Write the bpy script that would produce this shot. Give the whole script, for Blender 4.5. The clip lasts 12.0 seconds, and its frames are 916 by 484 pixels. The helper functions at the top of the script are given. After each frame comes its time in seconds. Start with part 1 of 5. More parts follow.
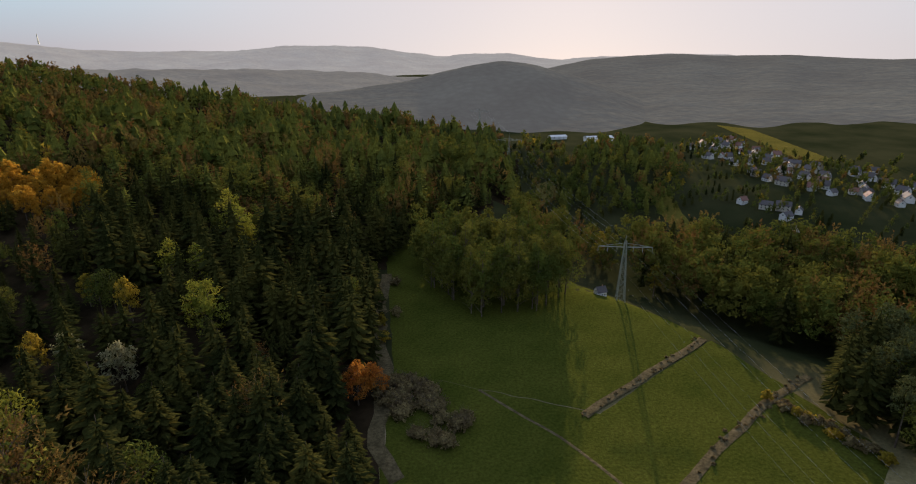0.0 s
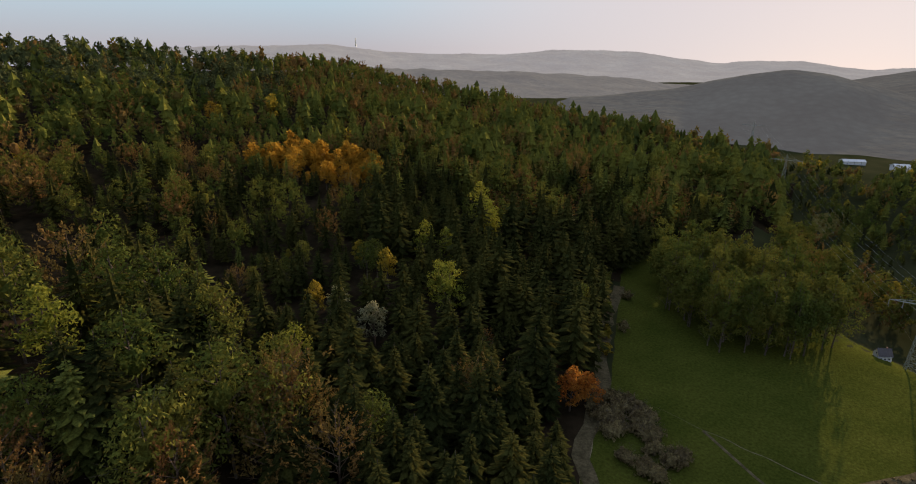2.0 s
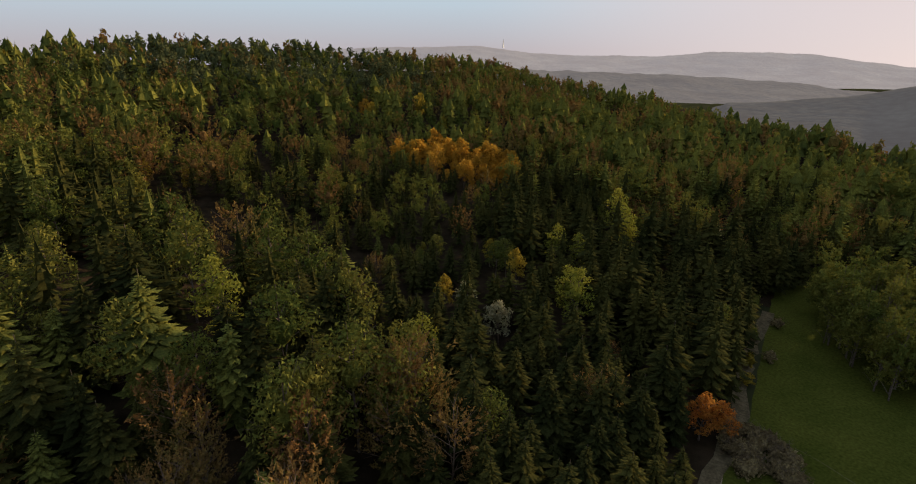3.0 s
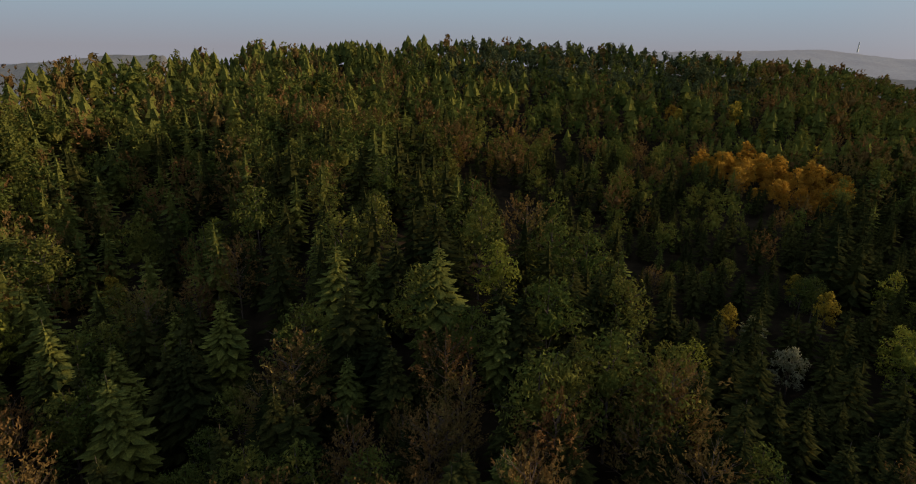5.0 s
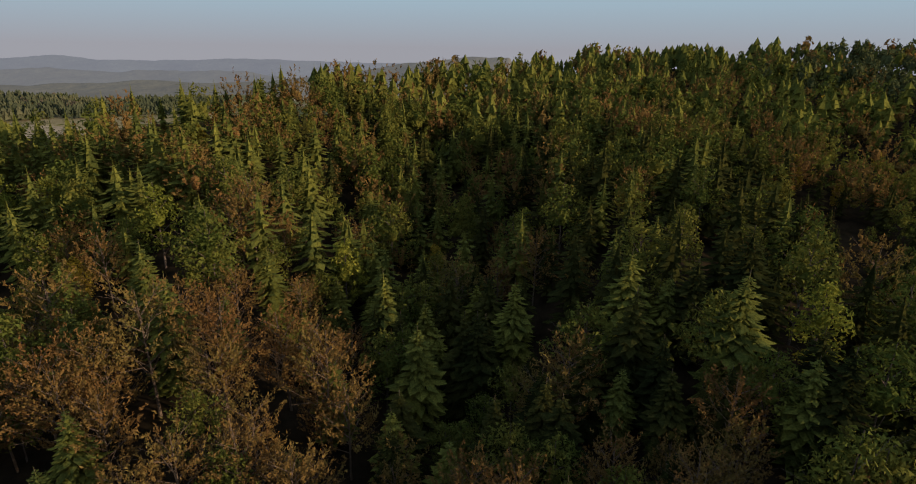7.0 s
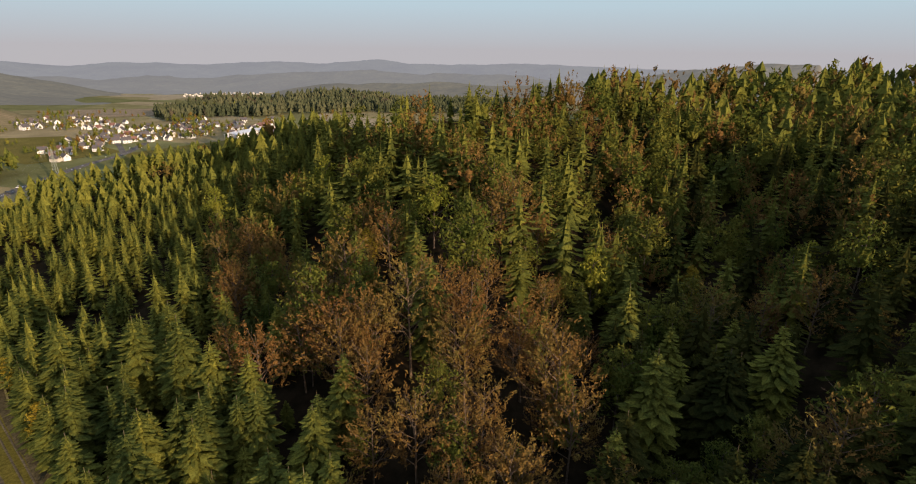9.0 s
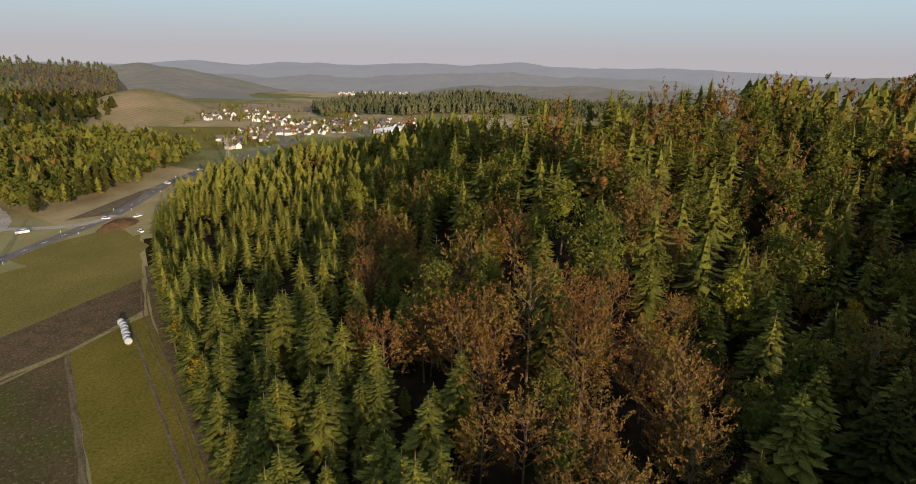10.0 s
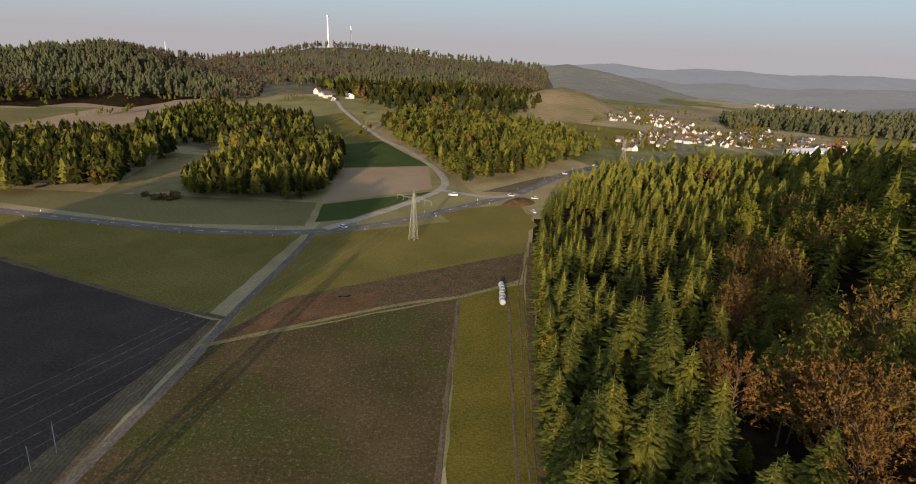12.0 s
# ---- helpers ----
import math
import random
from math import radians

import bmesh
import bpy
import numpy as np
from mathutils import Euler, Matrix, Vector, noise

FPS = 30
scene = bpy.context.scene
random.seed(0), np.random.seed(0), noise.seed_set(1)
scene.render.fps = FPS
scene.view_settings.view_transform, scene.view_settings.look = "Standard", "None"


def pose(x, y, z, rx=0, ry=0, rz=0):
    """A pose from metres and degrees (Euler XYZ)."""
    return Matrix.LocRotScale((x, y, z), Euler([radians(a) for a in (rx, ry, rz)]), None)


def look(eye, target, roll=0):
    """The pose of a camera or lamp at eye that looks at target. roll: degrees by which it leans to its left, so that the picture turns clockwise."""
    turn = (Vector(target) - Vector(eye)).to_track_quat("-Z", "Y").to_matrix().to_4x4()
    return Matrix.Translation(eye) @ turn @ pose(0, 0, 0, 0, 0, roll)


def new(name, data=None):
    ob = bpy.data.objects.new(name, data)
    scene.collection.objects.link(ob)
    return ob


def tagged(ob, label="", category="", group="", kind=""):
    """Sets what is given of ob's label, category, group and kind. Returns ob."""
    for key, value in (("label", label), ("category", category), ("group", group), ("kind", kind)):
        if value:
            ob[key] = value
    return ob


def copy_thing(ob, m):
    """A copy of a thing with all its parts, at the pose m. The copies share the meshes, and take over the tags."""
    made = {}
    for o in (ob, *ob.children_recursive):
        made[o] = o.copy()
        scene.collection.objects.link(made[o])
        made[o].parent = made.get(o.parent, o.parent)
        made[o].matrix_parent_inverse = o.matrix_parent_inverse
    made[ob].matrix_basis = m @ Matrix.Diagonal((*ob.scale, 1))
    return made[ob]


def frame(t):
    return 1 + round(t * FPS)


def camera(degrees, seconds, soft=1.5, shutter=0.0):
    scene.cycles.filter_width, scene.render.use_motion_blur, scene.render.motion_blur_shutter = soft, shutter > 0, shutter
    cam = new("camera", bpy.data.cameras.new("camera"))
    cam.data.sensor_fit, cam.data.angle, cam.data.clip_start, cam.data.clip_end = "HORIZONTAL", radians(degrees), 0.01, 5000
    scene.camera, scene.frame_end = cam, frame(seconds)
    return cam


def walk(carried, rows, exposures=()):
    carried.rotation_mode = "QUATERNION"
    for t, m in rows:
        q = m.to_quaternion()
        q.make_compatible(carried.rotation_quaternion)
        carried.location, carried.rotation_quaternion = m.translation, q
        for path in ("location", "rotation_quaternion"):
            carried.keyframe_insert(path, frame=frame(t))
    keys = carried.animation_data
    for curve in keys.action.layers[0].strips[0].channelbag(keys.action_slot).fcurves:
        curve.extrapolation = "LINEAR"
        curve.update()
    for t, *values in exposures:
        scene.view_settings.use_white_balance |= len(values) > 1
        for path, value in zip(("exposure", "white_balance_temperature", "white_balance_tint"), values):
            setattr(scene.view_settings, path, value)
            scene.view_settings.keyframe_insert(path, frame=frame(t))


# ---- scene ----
import itertools

# ---------------------------------------------------------------- camera
H = 95.0
cam = camera(78.46, 12.0, soft=1.1)
TURN = [
    (0.0, 0.0, -19.367, -0.222), (0.5, 6.206, -19.312, -0.159), (1.0, 12.348, -19.202, -0.006),
    (1.5, 18.552, -19.102, 0.195), (2.0, 25.211, -18.986, 0.392), (2.5, 32.347, -18.966, 0.517),
    (3.0, 39.288, -18.945, 0.486), (5.0, 68.851, -18.95, 0.75), (5.5, 76.98, -19.15, 0.42),
    (6.0, 85.282, -19.132, 0.553), (6.5, 93.035, -19.101, 0.806), (7.0, 100.246, -19.066, 0.897),
    (9.0, 126.907, -18.92, 0.813), (9.5, 133.437, -18.882, 0.885), (10.0, 140.533, -18.875, 1.244),
    (10.5, 148.458, -18.955, 1.511), (11.0, 157.734, -19.11, 1.842), (11.5, 168.383, -19.332, 2.172),
    (12.0, 179.209, -19.555, 2.352)]
walk(cam, [(t, pose(0, 0, H, 90 + p, 0, y) @ pose(0, 0, 0, 0, 0, r)) for t, y, p, r in TURN],
     exposures=[(0.0, 0.5, 6550, 22), (2.5, 0.45, 6750, 25), (3.2, 0.4, 6850, 27), (5.0, -0.2, 6300, 22), (6.0, -0.2, 6250, 21), (7.0, 0.0, 6300, 20),
                (9.0, 0.45, 6700, 21), (10.5, 0.4, 6750, 21), (12.0, 0.33, 6800, 22)])

# ---------------------------------------------------------------- light
SUN_AZ, SUN_EL = -11.0, 11.5          # degrees from +y towards -x, and above the horizon
world = bpy.data.worlds.new("world")
scene.world = world
world.use_nodes = True
wn, wl = world.node_tree.nodes, world.node_tree.links
sky = wn.new("ShaderNodeTexSky")
sky.sky_type = "NISHITA"
sky.sun_disc = False
sky.sun_elevation = radians(SUN_EL)
sky.sun_rotation = radians(-SUN_AZ)
sky.air_density, sky.dust_density, sky.ozone_density = 1.0, 0.6, 1.5
tc = wn.new("ShaderNodeTexCoord")
lift = wn.new("ShaderNodeVectorMath")
lift.operation = "ADD"
lift.inputs[1].default_value = (0, 0, 0.06)
wl.new(tc.outputs["Generated"], lift.inputs[0])
wl.new(lift.outputs[0], sky.inputs["Vector"])
veil = wn.new("ShaderNodeMix")          # thin high cloud over the whole sky
veil.data_type = "RGBA"
veil.inputs[0].default_value = 0.965
height = wn.new("ShaderNodeSeparateXYZ")
wl.new(tc.outputs["Generated"], height.inputs[0])
shade = wn.new("ShaderNodeValToRGB")          # mauve haze along the horizon, blue overhead
el = shade.color_ramp.elements
el.new(0.5)
for i, (at, c) in enumerate(((0.0, (0.555, 0.58, 0.605)), (0.07, (0.57, 0.79, 0.86)), (0.6, (0.50, 0.70, 1.0)))):
    el[i].position, el[i].color = at, (*c, 1)
wl.new(height.outputs["Z"], shade.inputs[0])
glow = wn.new("ShaderNodeVectorMath")
glow.operation = "SCALE"
glow.inputs["Scale"].default_value = 5.4
wl.new(shade.outputs[0], glow.inputs[0])
sa, se = radians(SUN_AZ), radians(SUN_EL)
SUNWARD = (-math.sin(sa) * math.cos(se), math.cos(sa) * math.cos(se), math.sin(se))
near_sun = wn.new("ShaderNodeVectorMath")          # wide pale glare of the veiled sun
near_sun.operation = "DOT_PRODUCT"
near_sun.inputs[1].default_value = SUNWARD
wl.new(tc.outputs["Generated"], near_sun.inputs[0])
glare = wn.new("ShaderNodeMapRange")
glare.interpolation_type = "SMOOTHSTEP"
glare.inputs["From Min"].default_value, glare.inputs["From Max"].default_value = 0.62, 1.0
wl.new(near_sun.outputs["Value"], glare.inputs["Value"])
white = wn.new("ShaderNodeMix")
white.data_type = "RGBA"
white.inputs[7].default_value = (4.5, 4.5, 4.42, 1)
wl.new(glare.outputs[0], white.inputs[0])
wl.new(glow.outputs[0], white.inputs[6])
wl.new(white.outputs[2], veil.inputs[7])
wl.new(sky.outputs[0], veil.inputs[6])
wl.new(veil.outputs[2], wn["Background"].inputs["Color"])
wn["Background"].inputs["Strength"].default_value = 0.108

sun = new("sun", bpy.data.lights.new("sun", "SUN"))
sun.data.energy, sun.data.angle, sun.data.color = 5.0, radians(0.6), (1.0, 0.83, 0.60)
sun.matrix_world = look(tuple(100 * c for c in SUNWARD), (0, 0, 0))


# ---------------------------------------------------------------- materials
def node_mat(name, rough=0.9):
    m = bpy.data.materials.new(name)
    m.use_nodes = True
    b = m.node_tree.nodes["Principled BSDF"]
    b.inputs["Roughness"].default_value = rough
    b.inputs["Specular IOR Level"].default_value = 0.0
    return m, m.node_tree.nodes, m.node_tree.links, b


def ramp(n, l, fac, stops):
    r = n.new("ShaderNodeValToRGB")
    e = r.color_ramp.elements
    while len(e) < len(stops):
        e.new(0.5)
    for i, (pos, col) in enumerate(stops):
        e[i].position, e[i].color = pos, (*col, 1)
    l.new(fac, r.inputs[0])
    return r.outputs[0]


def noise_tex(n, l, vec, scale, detail=4.0, rough=0.55):
    t = n.new("ShaderNodeTexNoise")
    t.inputs["Scale"].default_value, t.inputs["Detail"].default_value, t.inputs["Roughness"].default_value = scale, detail, rough
    l.new(vec, t.inputs["Vector"])
    return t.outputs["Fac"]


def mix_col(n, l, fac, a, b, blend="MIX"):
    m = n.new("ShaderNodeMix")
    m.data_type, m.blend_type = "RGBA", blend
    for sock, v in ((m.inputs[0], fac), (m.inputs[6], a), (m.inputs[7], b)):
        if isinstance(v, (int, float)):
            sock.default_value = v
        elif isinstance(v, tuple):
            sock.default_value = (*v, 1)
        else:
            l.new(v, sock)
    return m.outputs[2]


def world_pos(n):
    return n.new("ShaderNodeNewGeometry").outputs["Position"]


def foliage(name, stops, patch=0.06, leafy=0.35, shine=0.3):
    """Leaves: colour drifts from tree to tree and from clump to clump; light shines through."""
    m, n, l, b = node_mat(name, 0.85)
    geo = n.new("ShaderNodeNewGeometry")
    tree = noise_tex(n, l, geo.outputs["Position"], patch, 2.0)
    info = n.new("ShaderNodeObjectInfo")
    mixv = n.new("ShaderNodeMath")
    mixv.operation = "MULTIPLY_ADD"
    l.new(info.outputs["Random"], mixv.inputs[0])
    mixv.inputs[1].default_value = 0.35
    mul = n.new("ShaderNodeMath")
    mul.operation = "MULTIPLY_ADD"
    l.new(tree, mul.inputs[0])
    mul.inputs[1].default_value, mul.inputs[2].default_value = 1.7, -0.52
    l.new(mul.outputs[0], mixv.inputs[2])
    leaf = n.new("ShaderNodeMath")
    leaf.operation = "MULTIPLY_ADD"
    l.new(geo.outputs["Random Per Island"], leaf.inputs[0])
    leaf.inputs[1].default_value = leafy
    l.new(mixv.outputs[0], leaf.inputs[2])
    col = ramp(n, l, leaf.outputs[0], stops)
    fine = noise_tex(n, l, geo.outputs["Position"], 2.2, 3.0)
    dark = ramp(n, l, fine, [(0.3, (0.55, 0.55, 0.55)), (0.7, (1.25, 1.25, 1.25))])
    col = mix_col(n, l, 1.0, col, dark, "MULTIPLY")
    l.new(col, b.inputs["Base Color"])
    tr = n.new("ShaderNodeBsdfTranslucent")
    l.new(col, tr.inputs["Color"])
    ms = n.new("ShaderNodeMixShader")
    ms.inputs[0].default_value = shine
    l.new(b.outputs[0], ms.inputs[1])
    l.new(tr.outputs[0], ms.inputs[2])
    l.new(ms.outputs[0], n["Material Output"].inputs["Surface"])
    return m


M_SPRUCE = foliage("spruce_needles", [(0.1, (0.038, 0.051, 0.014)), (0.5, (0.09, 0.101, 0.022)), (1.0, (0.165, 0.158, 0.027))], shine=0.1)
M_BEECH = foliage("brown_leaves", [(0.05, (0.132, 0.064, 0.022)), (0.4, (0.182, 0.096, 0.029)), (0.7, (0.18, 0.112, 0.031)), (1.0, (0.152, 0.12, 0.031))], 0.05, 0.15, 0.2)
M_GREEN = foliage("green_leaves", [(0.1, (0.05, 0.074, 0.015)), (0.5, (0.088, 0.106, 0.02)), (1.0, (0.155, 0.142, 0.025))], shine=0.22)
# green leaves brightened to look sunlit, for single crowns that stand out
M_LIT_GREEN = foliage("lit_green_leaves", [(0.1, (0.10, 0.12, 0.02)), (0.5, (0.19, 0.20, 0.028)), (1.0, (0.30, 0.27, 0.035))], shine=0.4)
M_YELLOW = foliage("yellow_leaves", [(0.1, (0.17, 0.15, 0.025)), (0.5, (0.28, 0.21, 0.025)), (1.0, (0.36, 0.25, 0.03))], shine=0.45)
M_GOLD = foliage("golden_leaves", [(0.1, (0.28, 0.14, 0.02)), (0.5, (0.46, 0.235, 0.025)), (1.0, (0.52, 0.29, 0.035))], shine=0.5)
M_RED = foliage("red_leaves", [(0.1, (0.2, 0.07, 0.02)), (0.5, (0.36, 0.12, 0.025)), (1.0, (0.42, 0.19, 0.03))], shine=0.5)
M_PINE = foliage("pine_needles", [(0.1, (0.042, 0.055, 0.022)), (0.5, (0.08, 0.09, 0.034)), (1.0, (0.12, 0.125, 0.042))], shine=0.1)
M_PALE = foliage("pale_leaves", [(0.1, (0.13, 0.14, 0.06)), (0.5, (0.21, 0.21, 0.10)), (1.0, (0.29, 0.27, 0.14))], shine=0.4)
# spruce needles in a near-black tone that stands in for shade
M_SHADE_FIR = foliage("shade_dark_needles", [(0.1, (0.012, 0.015, 0.005)), (0.5, (0.024, 0.028, 0.008)), (1.0, (0.055, 0.052, 0.012))], shine=0.06)
# crowns of the far hills, haze of distance mixed into their colours
M_HAZED_FIR = foliage("hazed_needles", [(0.1, (0.048, 0.058, 0.03)), (0.6, (0.078, 0.085, 0.042)), (1.0, (0.115, 0.11, 0.055))], 0.02, shine=0.06)
M_HAZED_BROWN = foliage("hazed_brown_leaves", [(0.1, (0.085, 0.075, 0.05)), (0.6, (0.12, 0.098, 0.062)), (1.0, (0.14, 0.112, 0.065))], 0.02)
M_SCRUB = foliage("brown_scrub", [(0.1, (0.10, 0.075, 0.035)), (0.5, (0.17, 0.125, 0.055)), (1.0, (0.24, 0.185, 0.08))], 0.3)


def plain(name, stops, scale=0.5, rough=0.9, fine=6.0):
    m, n, l, b = node_mat(name, rough)
    p = world_pos(n)
    col = ramp(n, l, noise_tex(n, l, p, scale, 5.0), stops)
    grain = ramp(n, l, noise_tex(n, l, p, fine, 3.0), [(0.3, (0.75, 0.75, 0.75)), (0.7, (1.2, 1.2, 1.2))])
    l.new(mix_col(n, l, 1.0, col, grain, "MULTIPLY"), b.inputs["Base Color"])
    return m


M_BARK = plain("bark", [(0.3, (0.07, 0.05, 0.035)), (0.7, (0.15, 0.115, 0.085))], 1.5)
M_PALEBARK = plain("pale_bark", [(0.3, (0.09, 0.06, 0.036)), (0.7, (0.17, 0.12, 0.078))], 1.5)
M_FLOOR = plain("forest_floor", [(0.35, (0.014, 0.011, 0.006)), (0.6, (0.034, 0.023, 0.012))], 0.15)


def land():
    """Open country: a patchwork of fields with hedged edges, and grain in each."""
    m, n, l, b = node_mat("patchwork_land", 0.95)
    p = world_pos(n)
    warp = n.new("ShaderNodeVectorMath")
    warp.operation = "MULTIPLY"
    warp.inputs[1].default_value = (1.0, 0.55, 0.0)
    l.new(p, warp.inputs[0])
    vo = n.new("ShaderNodeTexVoronoi")
    vo.inputs["Scale"].default_value = 0.0075
    l.new(warp.outputs[0], vo.inputs["Vector"])
    sep = n.new("ShaderNodeSeparateColor")
    l.new(vo.outputs["Color"], sep.inputs[0])
    col = ramp(n, l, sep.outputs[0], [(0.0, (0.12, 0.12, 0.045)), (0.35, (0.18, 0.155, 0.065)), (0.6, (0.24, 0.185, 0.09)), (0.8, (0.31, 0.24, 0.145)), (1.0, (0.14, 0.14, 0.05))])
    col = mix_col(n, l, 1.0, col, ramp(n, l, noise_tex(n, l, p, 0.03, 5.0, 0.6), [(0.3, (0.9, 0.9, 0.9)), (0.7, (1.5, 1.5, 1.5))]), "MULTIPLY")
    col = mix_col(n, l, 1.0, col, ramp(n, l, noise_tex(n, l, p, 1.2, 4.0, 0.7), [(0.3, (0.7, 0.7, 0.7)), (0.7, (1.25, 1.25, 1.25))]), "MULTIPLY")
    # the northern valley turns to a darker green, without the field patchwork
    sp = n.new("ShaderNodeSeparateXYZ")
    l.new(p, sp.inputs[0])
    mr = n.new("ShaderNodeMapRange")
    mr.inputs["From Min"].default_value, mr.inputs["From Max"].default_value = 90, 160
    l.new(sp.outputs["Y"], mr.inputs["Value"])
    north_green = ramp(n, l, noise_tex(n, l, p, 0.02, 5.0, 0.6), [(0.35, (0.022, 0.026, 0.01)), (0.65, (0.045, 0.044, 0.018))])
    col = mix_col(n, l, mr.outputs[0], col, north_green)
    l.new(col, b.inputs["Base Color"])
    return m


M_GROUND = land()


# ---------------------------------------------------------------- the lie of the land
# bearing from +y towards -x: foot of the hill, distance of its crest, height of the crest
HILL = [(-14, 420, 520, 0), (-3, 400, 520, 3), (0, 330, 520, 6), (8, 250, 560, 15), (15, 110, 600, 22), (25, 60, 620, 38),
        (39, 45, 680, 69), (50, 45, 700, 69.6), (60, 45, 720, 75.5), (72, 45, 720, 79.5), (85, 45, 700, 74.5), (95, 45, 580, 58.5),
        (105, 50, 430, 54.5), (115, 50, 340, 52.5), (122, 50, 305, 45.5), (128, 55, 290, 44.5), (135, 65, 305, 37.9), (142, 80, 345, 26.1),
        (150, 90, 400, 6), (160, 110, 380, 0)]
HB, HF, HC, HZ = (np.array(c, float) for c in zip(*HILL))


def bearing(x, y):
    return (np.degrees(np.arctan2(-x, y)) + 60) % 360 - 60


def swell(x, y, k):
    """A slow wave of about -1 to 1."""
    return (np.sin(x * k * 1.7 + 1.3) * np.cos(y * k * 1.3 - 0.7) + np.sin(x * k * 0.8 - y * k * 1.1 + 2.1)) * 0.5


def vnoise(x, y, size, seed=0):
    """Smooth lattice noise of about -1 to 1, with bumps as wide as size."""
    table = np.random.default_rng(seed).uniform(-1, 1, (64, 64))
    u, v = np.asarray(x, float) / size, np.asarray(y, float) / size
    i, j = np.floor(u).astype(int), np.floor(v).astype(int)
    fu, fv = u - i, v - j
    fu, fv = fu * fu * (3 - 2 * fu), fv * fv * (3 - 2 * fv)
    at = lambda a, b: table[a % 64, b % 64]
    return (at(i, j) * (1 - fu) + at(i + 1, j) * fu) * (1 - fv) + (at(i, j + 1) * (1 - fu) + at(i + 1, j + 1) * fu) * fv


def ground(x, y):
    x, y = np.asarray(x, float), np.asarray(y, float)
    r, a = np.hypot(x, y), bearing(x, y)
    foot, crest, top = np.interp(a, HB, HF), np.interp(a, HB, HC), np.interp(a, HB, HZ)
    t = np.clip((r - foot) / (crest - foot), 0, 1)
    z = top * t * t / (t + 0.1) * 1.1
    back = np.clip((r - crest) / (crest * 0.9), 0, 1)
    z = z * (1 - back * back * (3 - 2 * back))
    z = z + np.minimum(t, 1) * top / 60 * 2.5 * swell(x, y, 0.022)
    far = np.clip((r - 420) / 500, 0, 1)
    z = z + far * (6 + 8 * swell(x, y, 0.004)) * (1 - np.clip(top / 20, 0, 1) * (1 - back))
    bank = np.clip((x - 72) / 62, 0, 1) * np.clip((y + 78) / 45, 0, 1) * np.clip((110 - y) / 80, 0, 1)
    z = z + 36 * bank * bank * (3 - 2 * bank)
    # the meadow's far edge falls away into the next valley
    dip = np.clip(((x - 45) * 0.685 + (y - 203) * 0.728) / 60, 0, 1) * np.clip((x - 20) / 35, 0, 1)
    rise = np.clip(((x - 45) * 0.685 + (y - 203) * 0.728 - 150) / 90, 0, 1)
    z = z - 18 * dip * dip * (3 - 2 * dip) * (1 - rise * rise * (3 - 2 * rise))
    # a gully between the two spurs of the hill
    u = np.clip(((x + 62) * -0.98 + y * -0.2) / 270, 0, 1)
    off = (y + 0.2 * (-x - 62) + 22) / 44
    z = z + (17 * np.exp(-((off - 1.9) / 0.85) ** 2) - 19 * np.exp(-off * off)) * np.sin(np.pi * u) ** 0.6
    off2 = (y + 0.75 * (-x - 40) + 25) / 40
    z = z + 5 * np.exp(-off2 * off2) * np.clip((r - 70) / 60, 0, 1) * np.clip((300 - r) / 90, 0, 1) * np.clip(-x / 60, 0, 1)
    return z - np.clip(r - 950, 0, None) * np.where(y < 0, 0.05, 0.025)


def from_arrays(name, verts, faces, mats, smooth=False, mat_index=None):
    me = bpy.data.meshes.new(name)
    me.from_pydata(verts, [], faces)
    for m in mats:
        me.materials.append(m)
    if mat_index is not None:
        me.polygons.foreach_set("material_index", np.asarray(mat_index, np.int32))
    if smooth:
        me.polygons.foreach_set("use_smooth", np.ones(len(me.polygons), bool))
    me.update()
    return me


def tri_mesh(name, v, mats, smooth=False, f=None):
    """A mesh out of loose triangles (v: 3n x 3), or of vertices and triangles."""
    me = bpy.data.meshes.new(name)
    v = np.asarray(v, np.float32)
    f = np.arange(len(v), dtype=np.int32) if f is None else np.asarray(f, np.int32).ravel()
    me.vertices.add(len(v))
    me.vertices.foreach_set("co", v.ravel())
    me.loops.add(len(f))
    me.loops.foreach_set("vertex_index", f)
    me.polygons.add(len(f) // 3)
    me.polygons.foreach_set("loop_start", np.arange(0, len(f), 3, dtype=np.int32))
    me.polygons.foreach_set("use_smooth", np.full(len(f) // 3, smooth))
    for m in mats:
        me.materials.append(m)
    me.update()
    me.validate()
    return me


